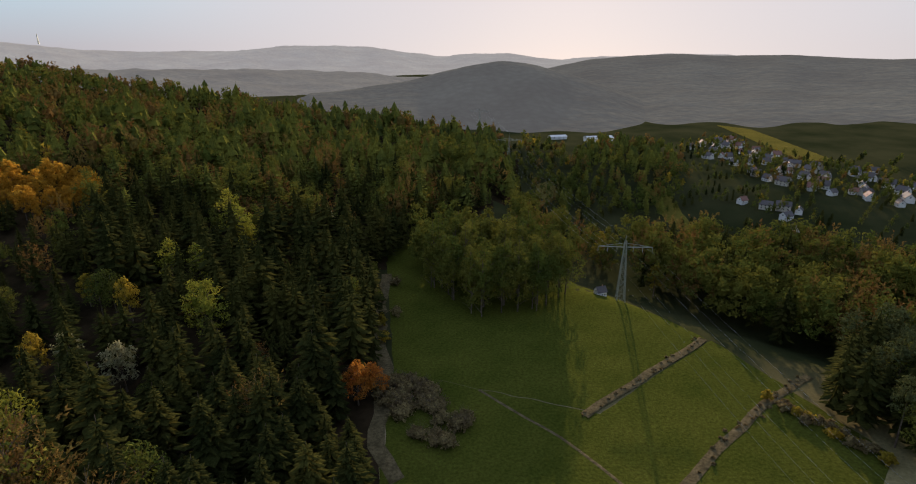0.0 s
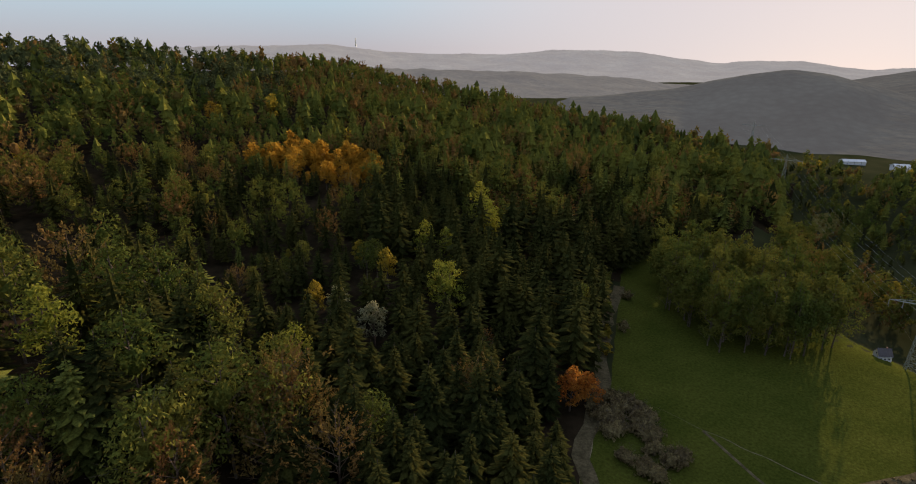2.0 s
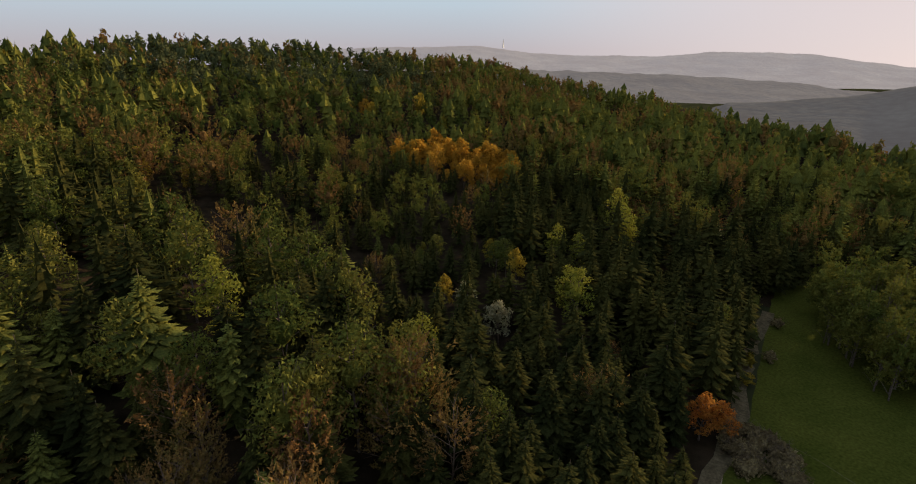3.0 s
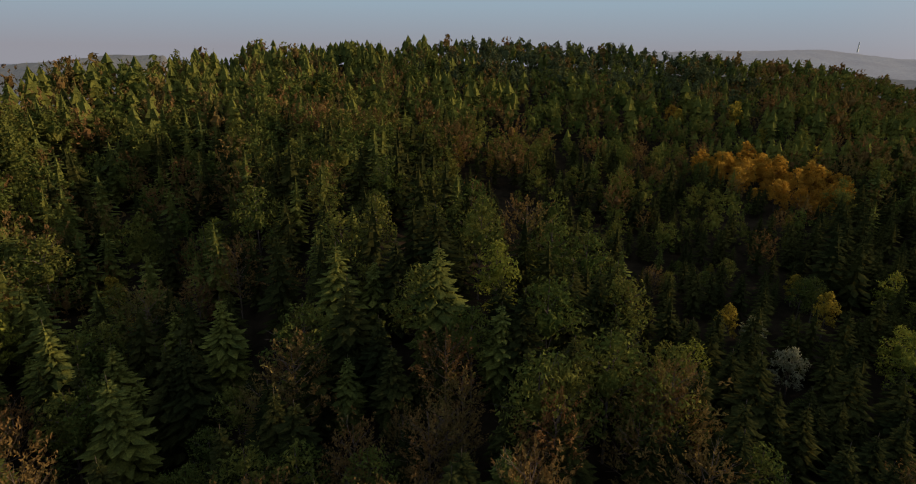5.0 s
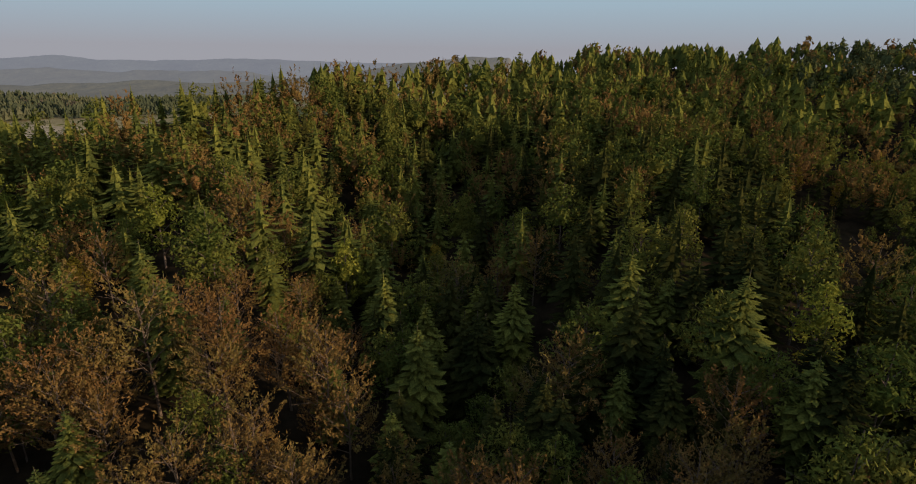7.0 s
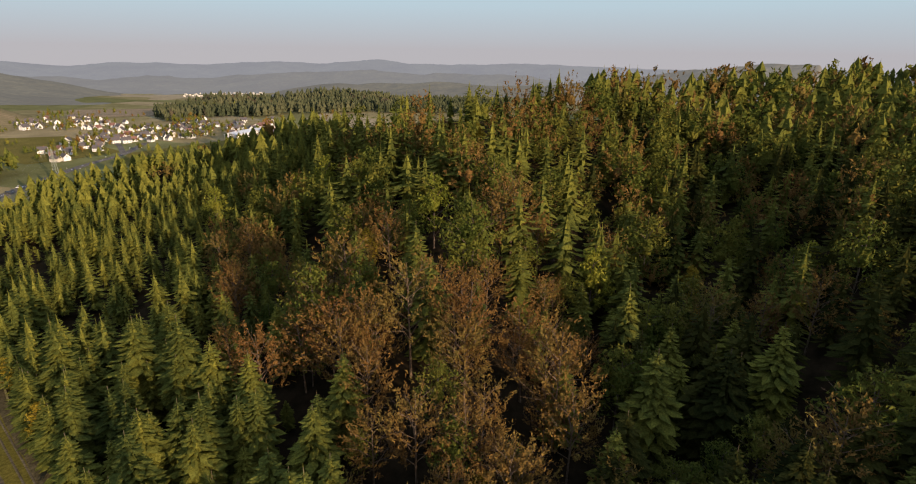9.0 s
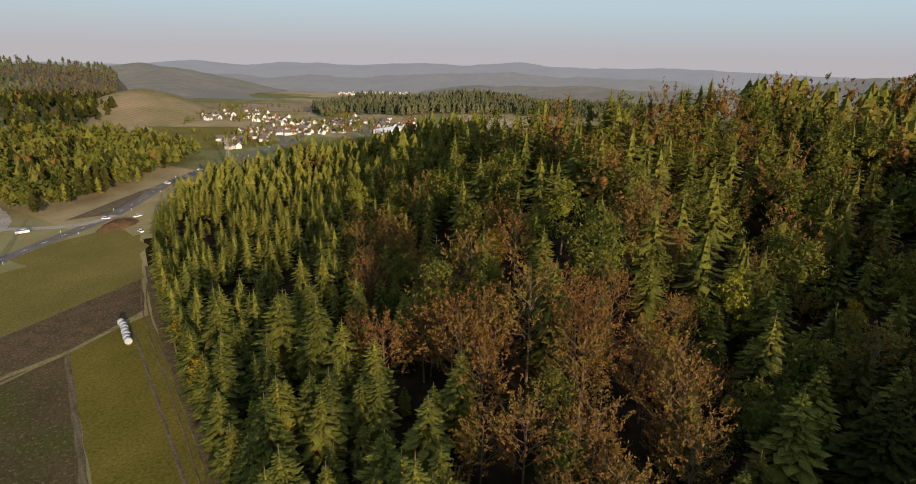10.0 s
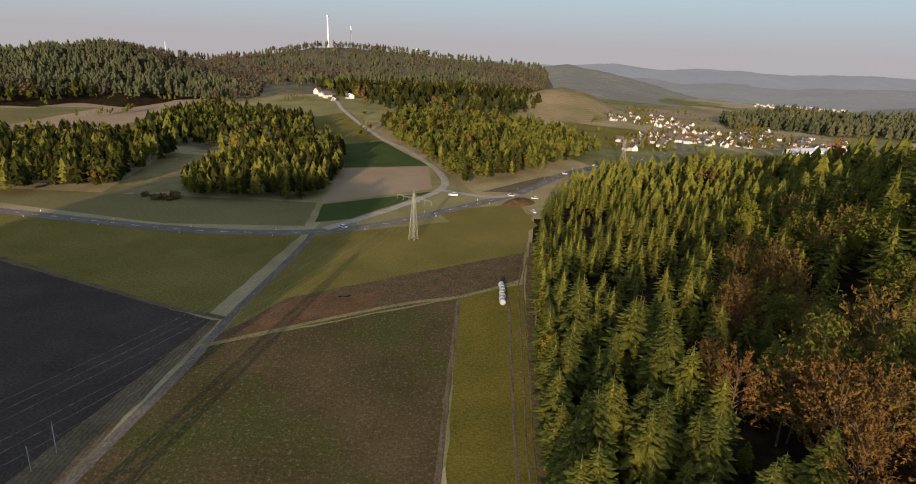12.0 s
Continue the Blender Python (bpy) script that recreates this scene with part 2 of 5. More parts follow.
# ---------------------------------------------------------------- the ground sheet
def build_ground():
    rings = np.concatenate([[0], np.geomspace(6, 1500, 150), np.geomspace(1540, 4900, 40)])
    spokes = 288
    verts, faces = [], []
    for r in rings[1:]:
        a = np.arange(spokes) * 2 * np.pi / spokes
        x, y = r * np.cos(a), r * np.sin(a)
        verts.append(np.stack([x, y, ground(x, y)], 1))
    verts = np.concatenate([[[0, 0, float(ground(0.0, 0.01))]]] + verts)
    for j in range(spokes):
        faces.append((0, 1 + j, 1 + (j + 1) % spokes))
    for i in range(len(rings) - 2):
        b = 1 + i * spokes
        for j in range(spokes):
            k = (j + 1) % spokes
            faces.append((b + j, b + spokes + j, b + spokes + k, b + k))
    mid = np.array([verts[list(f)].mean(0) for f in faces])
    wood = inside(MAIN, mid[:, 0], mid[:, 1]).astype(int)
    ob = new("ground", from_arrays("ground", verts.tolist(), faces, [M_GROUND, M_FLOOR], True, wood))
    return tagged(ob, "olive autumn pasture of a wide rolling valley", "ground", kind="structure")



# ---------------------------------------------------------------- tree shapes
def rng(seed):
    return np.random.default_rng(seed)


def skirts(seed, h, w, layers, seg, bare=0.08, jag=0.3):
    """Overlapping ragged tiers of boughs, each a drooping cone with a torn rim."""
    g = rng(seed + 900)
    out = []
    for i in range(layers):
        u = i / layers
        zb = h * (bare + (1 - bare) * u)
        zt = min(h, zb + h * (1 - bare) * (1.7 / layers if i < layers - 1 else 1.0 / layers))
        rad = w * min(1.0, ((1 - u) / 0.5) ** 0.8) * g.uniform(0.85, 1.12) + 0.15
        off = g.uniform(0, 6.28)
        rim = []
        for k in range(seg * 2):
            a = off + 3.1416 * k / seg
            r = rad * (g.uniform(0.85, 1.15) if k % 2 == 0 else g.uniform(1 - jag - 0.25, 1 - jag))
            rim.append((r * math.cos(a), r * math.sin(a), zb + (0 if k % 2 == 0 else 0.10 * rad) + g.uniform(-0.06, 0.06) * rad * 2))
        top = (0, 0, zt)
        for k in range(seg * 2):
            out += [rim[k], rim[(k + 1) % (seg * 2)], top]
    return np.array(out)


def spruce_crown(seed, h=25.0, w=4.6, whorls=17, arms=9, bare=0.06, fine=2, inner=(0.55, 8, 5)):
    """Whorls of drooping boughs under a steep top; each bough is a notched frond on either side of its rib."""
    g = rng(seed)
    tris = []
    for i in range(whorls):
        u = bare + (0.97 - bare) * min(0.99, max(0.0, (i + g.uniform(-0.3, 0.3)) / whorls)) ** 0.85
        d = h * (1 - u)
        reach = w * min(1.0, (d / (0.52 * h)) ** 0.8) * g.uniform(0.82, 1.12) + 0.15
        n = max(4, int(round(arms * (0.5 + 0.5 * min(1.0, d / (0.4 * h))))))
        off = g.uniform(0, 6.28)
        for k in range(n):
            a = off + 6.283 * k / n + g.uniform(-0.28, 0.28)
            L = reach * g.uniform(0.7, 1.18)
            f, s = np.array([np.cos(a), np.sin(a), 0]), np.array([-np.sin(a), np.cos(a), 0])
            drop = L * g.uniform(0.05, 0.42) * min(1.0, 0.25 + d / (0.6 * h))
            root = np.array([0, 0, h * u + 0.3 * L])
            mid = f * L * 0.55 + np.array([0, 0, h * u + 0.3 * L - drop * 0.45])
            tip = f * L + np.array([0, 0, h * u + 0.3 * L - drop])
            wid = L * g.uniform(0.13, 0.21) + 0.12
            for sg in (1, -1):
                side = mid + f * L * g.uniform(0.0, 0.2) + s * sg * wid * g.uniform(0.8, 1.25) - np.array([0, 0, 0.3 * wid])
                if fine:
                    tris += [(root + (mid - root) * 0.45, side, mid), (mid, side, tip)]
                    if fine > 1:
                        twig = root + (mid - root) * g.uniform(0.3, 0.7)
                        tris.append((twig, twig + f * L * 0.22, twig + f * L * 0.16 + s * sg * wid * 0.8 - np.array([0, 0, 0.25 * wid])))
                else:
                    tris.append((root, side, tip))
    body = [skirts(seed, h * 0.95, w * inner[0], inner[1], inner[2], bare)]
    if tris:
        body += [np.array(tris).reshape(-1, 3), spike((0, 0, h * 0.9), (0, 0, h * 1.02), 0.16, 0.02, 3)]
    return np.concatenate(body)


def lobes(g, n, w, h, base):
    """Centres and radii of the boughs of a broad crown."""
    out = [(np.array([0, 0, base + (h - base) * 0.55]), w * 0.55)]
    for i in range(n):
        a, u = 2.4 * i + g.uniform(-0.5, 0.5), (i + 0.5) / n
        zz = base + (h - base) * (0.15 + 0.74 * u)
        rad = w * (0.70 * math.sqrt(max(0.05, 1 - (2 * u - 0.75) ** 2 * 0.85))) * g.uniform(0.7, 1.15)
        out.append((np.array([rad * np.cos(a), rad * np.sin(a), zz]), w * g.uniform(0.2, 0.36)))
    return out


def leaf_crown(seed, h=22.0, w=6.0, base=5.0, n_lobes=11, leaves=700, size=0.75, thin=False, single=False):
    """Leaf clumps spread over the boughs' outsides, with gaps between the boughs."""
    g = rng(seed)
    L = lobes(g, n_lobes, w, h, base)
    area = np.array([r * r for _, r in L])
    pick = g.choice(len(L), leaves, p=area / area.sum())
    d = g.normal(size=(leaves, 3))
    d[:, 2] = d[:, 2] * 0.9 + 0.25
    d /= np.linalg.norm(d, axis=1)[:, None]
    C = np.array([c for c, _ in L])[pick]
    R = np.array([r for _, r in L])[pick]
    deep = g.uniform(0.2 if thin else 0.45, 1.12, leaves)
    P = C + d * (R * deep)[:, None] * np.array([1, 1, 0.85])
    nrm = d + g.normal(size=(leaves, 3)) * 0.55
    nrm /= np.linalg.norm(nrm, axis=1)[:, None]
    t = np.cross(nrm, g.normal(size=(leaves, 3)))
    t /= np.linalg.norm(t, axis=1)[:, None]
    b = np.cross(nrm, t)
    s = (size * g.uniform(0.55, 1.4, leaves))[:, None]
    bend = nrm * s * 0.35
    v0, v1 = P - t * s - bend, P + b * s * 0.75
    v2, v3 = P + t * s * 1.1 - bend, P - b * s * 0.7
    if single:
        return np.stack([v0, v1, v2], 1).reshape(-1, 3)
    # two triangles that share the rib of each clump
    return np.stack([v0, v1, v3, v1, v2, v3], 1).reshape(-1, 3)


def twig_crown(seed, h, w, base, boughs, twigs, leaves, size):
    """Sprays of thin leaves along rising boughs that fan out from the trunk and fork into twigs."""
    g = rng(seed)
    out = []
    for i in range(boughs):
        u = (i + g.uniform(0, 1)) / boughs
        a = 2.4 * i + g.uniform(-0.4, 0.4)
        rad = w * math.sqrt(max(0.06, 1 - (1.75 * u - 0.65) ** 2 * 0.8)) * g.uniform(0.65, 1.12)
        p = np.array([0.12 * rad * math.cos(a), 0.12 * rad * math.sin(a), base + (h - base) * 0.5 * u])
        q = np.array([rad * math.cos(a), rad * math.sin(a), base + (h - base) * (0.22 + 0.78 * u) + g.uniform(-1.2, 1.2)])
        d = (q - p) / np.linalg.norm(q - p)
        for k in range(twigs):
            st = p + (q - p) * g.uniform(0.4, 0.95)
            e = d + g.normal(size=3) * 0.42 + np.array([0, 0, 0.15])
            e /= np.linalg.norm(e)
            f = g.uniform(0.0, 1.0, leaves)
            c = st + e * (f * w * 0.34)[:, None] + g.normal(size=(leaves, 3)) * 0.2
            t = e * 0.8 + g.normal(size=(leaves, 3)) * 0.45
            t /= np.linalg.norm(t, axis=1)[:, None]
            b = np.cross(t, g.normal(size=(leaves, 3)))
            b /= np.linalg.norm(b, axis=1)[:, None]
            s = (size * g.uniform(0.6, 1.4, leaves))[:, None]
            out.append(np.stack([c - t * s * 0.7, c + t * s, c + b * s * 0.62], 1).reshape(-1, 3))
    return np.concatenate(out)


def core_blob(seed, h, w, base, k=0.72, seg=8, rows=5, lump=0.3):
    """The inside of a crown: a lumpy closed body."""
    g = rng(seed)
    mid, half = (base + h) / 2, (h - base) / 2
    ring = []
    for i in range(1, rows):
        f = math.pi * i / rows
        row = []
        for j in range(seg):
            q = k * w * math.sin(f) * g.uniform(1 - lump, 1 + lump * 0.3)
            a = 6.283 * (j + 0.5 * (i % 2)) / seg
            row.append((q * math.cos(a), q * math.sin(a), mid - k * half * math.cos(f) * g.uniform(0.88, 1.12)))
        ring.append(row)
    bot, topp = (0, 0, mid - k * half), (0, 0, mid + k * half)
    t = []
    for j in range(seg):
        q = (j + 1) % seg
        t += [(bot, ring[0][q], ring[0][j]), (topp, ring[-1][j], ring[-1][q])]
        for i in range(rows - 2):
            t += [(ring[i][j], ring[i][q], ring[i + 1][q]), (ring[i][j], ring[i + 1][q], ring[i + 1][j])]
    return np.array(t).reshape(-1, 3)


def spike(p, q, r0, r1, seg=5):
    """A tapered round stick from p to q."""
    p, q = np.array(p, float), np.array(q, float)
    d = (q - p) / np.linalg.norm(q - p)
    s = np.cross(d, (0.3, 0.9, 0.1) if abs(d[1]) < 0.8 else (1, 0, 0))
    s /= np.linalg.norm(s)
    b = np.cross(d, s)
    t = []
    for j in range(seg):
        a0, a1 = 6.283 * j / seg, 6.283 * (j + 1) / seg
        e0, e1 = s * math.cos(a0) + b * math.sin(a0), s * math.cos(a1) + b * math.sin(a1)
        t += [p + e0 * r0, p + e1 * r0, q + e1 * r1, p + e0 * r0, q + e1 * r1, q + e0 * r1]
    return np.array(t)


def lathe(prof, seg=8):
    """Vertices and triangles of a round body; prof: radius and height, row by row."""
    v = [(r * math.cos(6.283 * j / seg), r * math.sin(6.283 * j / seg), z) for r, z in prof for j in range(seg)]
    f = []
    for i in range(len(prof) - 1):
        for j in range(seg):
            a, b = i * seg + j, i * seg + (j + 1) % seg
            f += [a, b, b + seg, a, b + seg, a + seg]
    return np.array(v), f


def limbs(seed, h, w, base, n=14, r=0.32, twigs=3):
    """Trunk with rising limbs that fork and reach to the outside of the crown."""
    g = rng(seed)
    lean = np.array([g.uniform(-.6, .6), g.uniform(-.6, .6), h * 0.94])
    out = [spike((0, 0, -0.6), (0, 0, base), r, r * 0.8, 7), spike((0, 0, base), lean, r * 0.8, 0.05, 6)]
    for i in range(n):
        u = i / n
        a, z = 2.4 * i + g.uniform(-.4, .4), base + (h - base) * (0.02 + 0.75 * u)
        L = w * g.uniform(0.75, 1.1) * (1 - 0.45 * u)
        m = np.array([L * 0.5 * np.cos(a), L * 0.5 * np.sin(a), z + L * 0.5])
        out.append(spike((0, 0, z), m, r * 0.42, r * 0.24, 4))
        for k in range(twigs):
            b = a + (k - (twigs - 1) / 2) * 0.55 + g.uniform(-0.2, 0.2)
            f = L * g.uniform(0.35, 0.7)
            e = m + np.array([f * np.cos(b), f * np.sin(b), L * g.uniform(0.2, 0.6)])
            out.append(spike(m, e, r * 0.16, 0.015, 3))
    return np.concatenate(out)


SIZE = {"beech": (25, 7.4, 6), "green": (25, 7.6, 4), "lime": (23, 5.6, 3), "yellow": (19, 4.4, 4), "poplar": (29, 5.4, 1), "gold": (17, 5.0, 3), "red": (14, 5.0, 2), "pale": (16, 4.6, 3)}


# kinds: crown maker for near, middle and far, and the mats
def crown(kind, level, seed):
    """The crown of a tree of unit scale, from fine (0) to plain (3)."""
    if kind in ("spruce", "fir"):
        return spruce_crown(seed, 25, 5.0, *((23, 11, 0.06, 2, (0.32, 8, 4)), (12, 8, 0.1, 1, (0.4, 5, 4)), (8, 7, 0.25, 0, (0.8, 5, 4)), (0, 0, 0.25, 0, (0.95, 3, 4)))[level])
    if kind == "pine":
        h, w, base = 27, 5.2, 11
    else:
        h, w, base = SIZE[kind]
    if level == 0:
        if kind == "beech":
            return twig_crown(seed, h, w, base, 50, 4, 9, 0.46)
        n = {"green": 1450, "pine": 800}.get(kind, 1000)
        return np.concatenate([leaf_crown(seed, h, w, base, 26, n, 0.47, single=True), core_blob(seed, h, w, base, 0.25, 6, 4)])
    if kind == "beech" and level == 1:
        return np.concatenate([twig_crown(seed, h, w, base, 28, 3, 6, 0.68), core_blob(seed, h, w, base, 0.22, 6, 4, 0.4)])
    if kind == "beech" and level == 2:
        return np.concatenate([twig_crown(seed, h, w, base, 16, 2, 5, 1.05), core_blob(seed, h, w, base, 0.32, 5, 4, 0.4)])
    n, size, k, seg, rows = ((620, 0.66, 0.3, 6, 4), (150, 1.15, 0.36, 5, 3), (34, 2.0, 0.5, 5, 3))[level - 1]
    return np.concatenate([leaf_crown(seed, h, w, base, 18, n, size, level < 3, single=True), core_blob(seed, h, w, base, k, seg, rows, 0.4)])


# ---------------------------------------------------------------- planting
def inside(poly, x, y):
    hit = np.zeros(len(x), bool)
    n = len(poly)
    for i in range(n):
        (x0, y0), (x1, y1) = poly[i], poly[(i + 1) % n]
        if y0 == y1:
            continue
        hit ^= ((y0 > y) != (y1 > y)) & (x < (x1 - x0) * (y - y0) / (y1 - y0) + x0)
    return hit


def scatter(poly, step, seed):
    """Spots about a step apart inside an outline."""
    g = rng(seed)
    px, py = zip(*poly)
    gx, gy = np.meshgrid(np.arange(min(px), max(px), step), np.arange(min(py), max(py), step))
    x = gx.ravel() + g.uniform(-0.62, 0.62, gx.size) * step
    y = gy.ravel() + g.uniform(-0.62, 0.62, gx.size) * step
    k = inside(poly, x, y)
    return x[k], y[k]


# fir is the spruce shape with needles coloured for shade
KINDS = ("spruce", "beech", "green", "yellow", "pine", "poplar", "gold", "red", "pale", "fir", "lime")
LEAF = {"lime": M_LIT_GREEN, "fir": M_SHADE_FIR, "spruce": M_SPRUCE, "beech": M_BEECH, "green": M_GREEN, "yellow": M_YELLOW, "pine": M_PINE, "poplar": M_GREEN, "gold": M_GOLD, "red": M_RED, "pale": M_PALE}
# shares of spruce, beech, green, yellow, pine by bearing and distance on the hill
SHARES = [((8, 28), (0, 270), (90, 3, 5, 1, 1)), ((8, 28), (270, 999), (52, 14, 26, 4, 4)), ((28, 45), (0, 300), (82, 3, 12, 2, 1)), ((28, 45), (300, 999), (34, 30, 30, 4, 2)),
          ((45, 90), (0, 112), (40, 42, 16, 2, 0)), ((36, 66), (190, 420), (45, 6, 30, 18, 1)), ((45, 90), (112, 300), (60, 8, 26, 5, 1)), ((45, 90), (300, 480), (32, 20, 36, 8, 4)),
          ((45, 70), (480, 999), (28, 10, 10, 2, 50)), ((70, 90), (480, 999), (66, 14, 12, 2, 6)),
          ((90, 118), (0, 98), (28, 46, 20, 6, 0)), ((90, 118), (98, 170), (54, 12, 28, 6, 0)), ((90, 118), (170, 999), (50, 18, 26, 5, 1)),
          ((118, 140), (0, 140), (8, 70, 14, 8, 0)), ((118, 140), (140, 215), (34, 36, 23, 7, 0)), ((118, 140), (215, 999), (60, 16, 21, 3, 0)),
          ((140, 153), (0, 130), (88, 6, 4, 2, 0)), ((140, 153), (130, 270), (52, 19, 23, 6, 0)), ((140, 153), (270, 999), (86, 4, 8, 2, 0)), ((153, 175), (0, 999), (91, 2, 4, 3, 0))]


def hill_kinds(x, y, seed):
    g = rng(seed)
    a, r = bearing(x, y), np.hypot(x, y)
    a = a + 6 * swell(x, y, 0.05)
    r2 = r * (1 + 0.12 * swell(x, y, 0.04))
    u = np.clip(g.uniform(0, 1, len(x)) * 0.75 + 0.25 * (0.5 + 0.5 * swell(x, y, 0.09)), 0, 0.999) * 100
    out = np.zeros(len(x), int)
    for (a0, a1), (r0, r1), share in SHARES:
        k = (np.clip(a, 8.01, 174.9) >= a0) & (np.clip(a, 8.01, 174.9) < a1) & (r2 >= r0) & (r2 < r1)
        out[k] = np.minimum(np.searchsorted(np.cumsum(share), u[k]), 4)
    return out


TREES = []          # x, y, kind, scale


def plant(x, y, kind, scale):
    TREES.extend(zip(x.tolist(), y.tolist(), kind.tolist(), scale.tolist()))


MAIN = [(-18, 0), (-19, 104), (-26, 150), (-30, 180), (-36, 225), (-24, 264), (2, 300), (38, 370), (50, 480), (40, 600),
        (-200, 850), (-500, 800), (-850, 400), (-900, 0), (-700, -400), (-430, -520), (-250, -480), (-130, -430),
        (-75, -370), (-50, -306), (-36, -215), (-27, -110), (-22, -60)]
build_ground()
# single trees that stand out: x, y, kind, scale
SINGLES = [(-150, 65, 2, 1.4), (-132, 63, 10, 1.3), (-28, 133, 7, 1.0), (-24, 137, 7, 0.85), (-75, 153, 10, 1.14), (-82, 158, 10, 0.96), (-99, 234, 10, 1.26), (-92, 226, 10, 1.08),
           (-86, 219, 10, 1.02), (-103, 187, 10, 0.96), (-94, 190, 10, 0.90), (-104, 161, 3, 0.95), (-65, 266, 8, 1.0), (-89, 129, 8, 1.0), (-105, 133, 8, 0.9), (-111, 129, 3, 0.85),
           (-93, 99, 10, 0.96), (-215, -12, 10, 1.12), (-252, -78, 10, 1.12), (-206, -46, 3, 1.15), (-199, -43, 6, 0.7), (-440, 54, 3, 1.1), (-425, 48, 3, 0.8), (-162, -67, 10, 1.42),
           (-148, -122, 10, 1.30), (-166, -201, 10, 1.36), (-167, -181, 10, 1.18), (-161, -216, 10, 1.12), (-141, -255, 10, 1.30), (-225, -158, 3, 1.1), (-335, 296, 6, 1.1), (-350, 290, 6, 0.95),
           (-322, 290, 3, 1.0), (-397, 156, 6, 1.0), (-410, 150, 6, 0.9), (-129, -136, 3, 1.1), (-347, -280, 0, 1.1), (-340, -276, 0, 1.0), (-352, -272, 0, 1.05), (-401, -241, 0, 1.15),
           (-395, -247, 0, 1.0), (-74, -66, 1, 1.1), (-101, -43, 1, 1.1), (-87, -58, 1, 1.0), (-123, -200, 1, 1.0), (-112, -205, 1, 0.95), (-117, -190, 1, 0.9)]

def OPEN(x, y):
    """Spots that leave room for the single trees."""
    ok = np.ones(len(x), bool)
    for sx, sy, sk, ss in SINGLES:
        ok &= np.hypot(x - sx, y - sy) > 6.5 * ss
    return ok


gsc = rng(5)
x, y = scatter(MAIN, 6.3, 1)
r, crest = np.hypot(x, y), np.interp(bearing(x, y), HB, HC)
keep = (r > 48) & (r < crest * np.where(bearing(x, y) > 138, 1.35, 1.07)) & ((r < 420) | (gsc.uniform(0, 1, len(x)) < 0.74))
x, y = x[keep], y[keep]
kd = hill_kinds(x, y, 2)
GOLD_PATCH = [(-240, 228), (-232, 262), (-182, 278), (-162, 254), (-178, 226)]
kd[(kd == 0) & (gsc.uniform(0, 1, len(x)) < np.interp(bearing(x, y), (36, 60, 100, 118), (1.0, 0.92, 0.6, 0.0)) * np.clip((380 - np.hypot(x, y)) / 110, 0.0, 1))] = 9          # near northern flank in shade-dark needles; farther trees stay paler to suggest haze
kd[inside(GOLD_PATCH, x, y)] = 6
keep = (gsc.uniform(0, 1, len(x)) < np.where((kd == 1) | (kd == 2), 0.62, np.where(np.hypot(x, y) < 330, np.where(bearing(x, y) > 136, 0.62, 0.76), 0.93))) & (OPEN(x, y))
x, y, kd = x[keep], y[keep], kd[keep]
big = np.interp(bearing(x, y), (46, 58, 136, 144), (0, 1, 1, 0)) * np.clip((np.hypot(x, y) - 80) / 60, 0.35, 1)
keep = gsc.uniform(0, 1, len(x)) > 0.42 * big
x, y, kd, big = x[keep], y[keep], kd[keep], big[keep]
low = np.where((bearing(x, y) > 34) & (bearing(x, y) < 67) & (np.hypot(x, y) > 185) & (np.hypot(x, y) < 420) & (kd != 6), 0.7, 1.0)
young = np.clip((bearing(x, y) - 144) / 8, 0, 1) * np.clip((np.hypot(x, y) - 150) / 90, 0, 1)
tall = (1 + 0.2 * vnoise(x, y, 30, 13)) * np.where(vnoise(x, y, 15, 11) + 0.6 * vnoise(x, y, 34, 12) > -0.55, 1.0, 0.55)
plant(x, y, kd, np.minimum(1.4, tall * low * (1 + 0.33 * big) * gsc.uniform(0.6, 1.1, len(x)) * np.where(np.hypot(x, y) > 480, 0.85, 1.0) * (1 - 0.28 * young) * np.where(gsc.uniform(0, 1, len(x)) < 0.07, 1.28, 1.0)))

ey = np.arange(-250.0, -52.0, 4.6)          # the closed edge of the wood along the track
plant(np.interp(ey, (-250, -215, -150, -110, -60), (-43, -37.5, -31, -28, -25.5)) + gsc.uniform(-0.8, 0.8, len(ey)), ey, np.where(gsc.uniform(0, 1, len(ey)) < 0.86, 0, 3), gsc.uniform(0.62, 0.95, len(ey)))

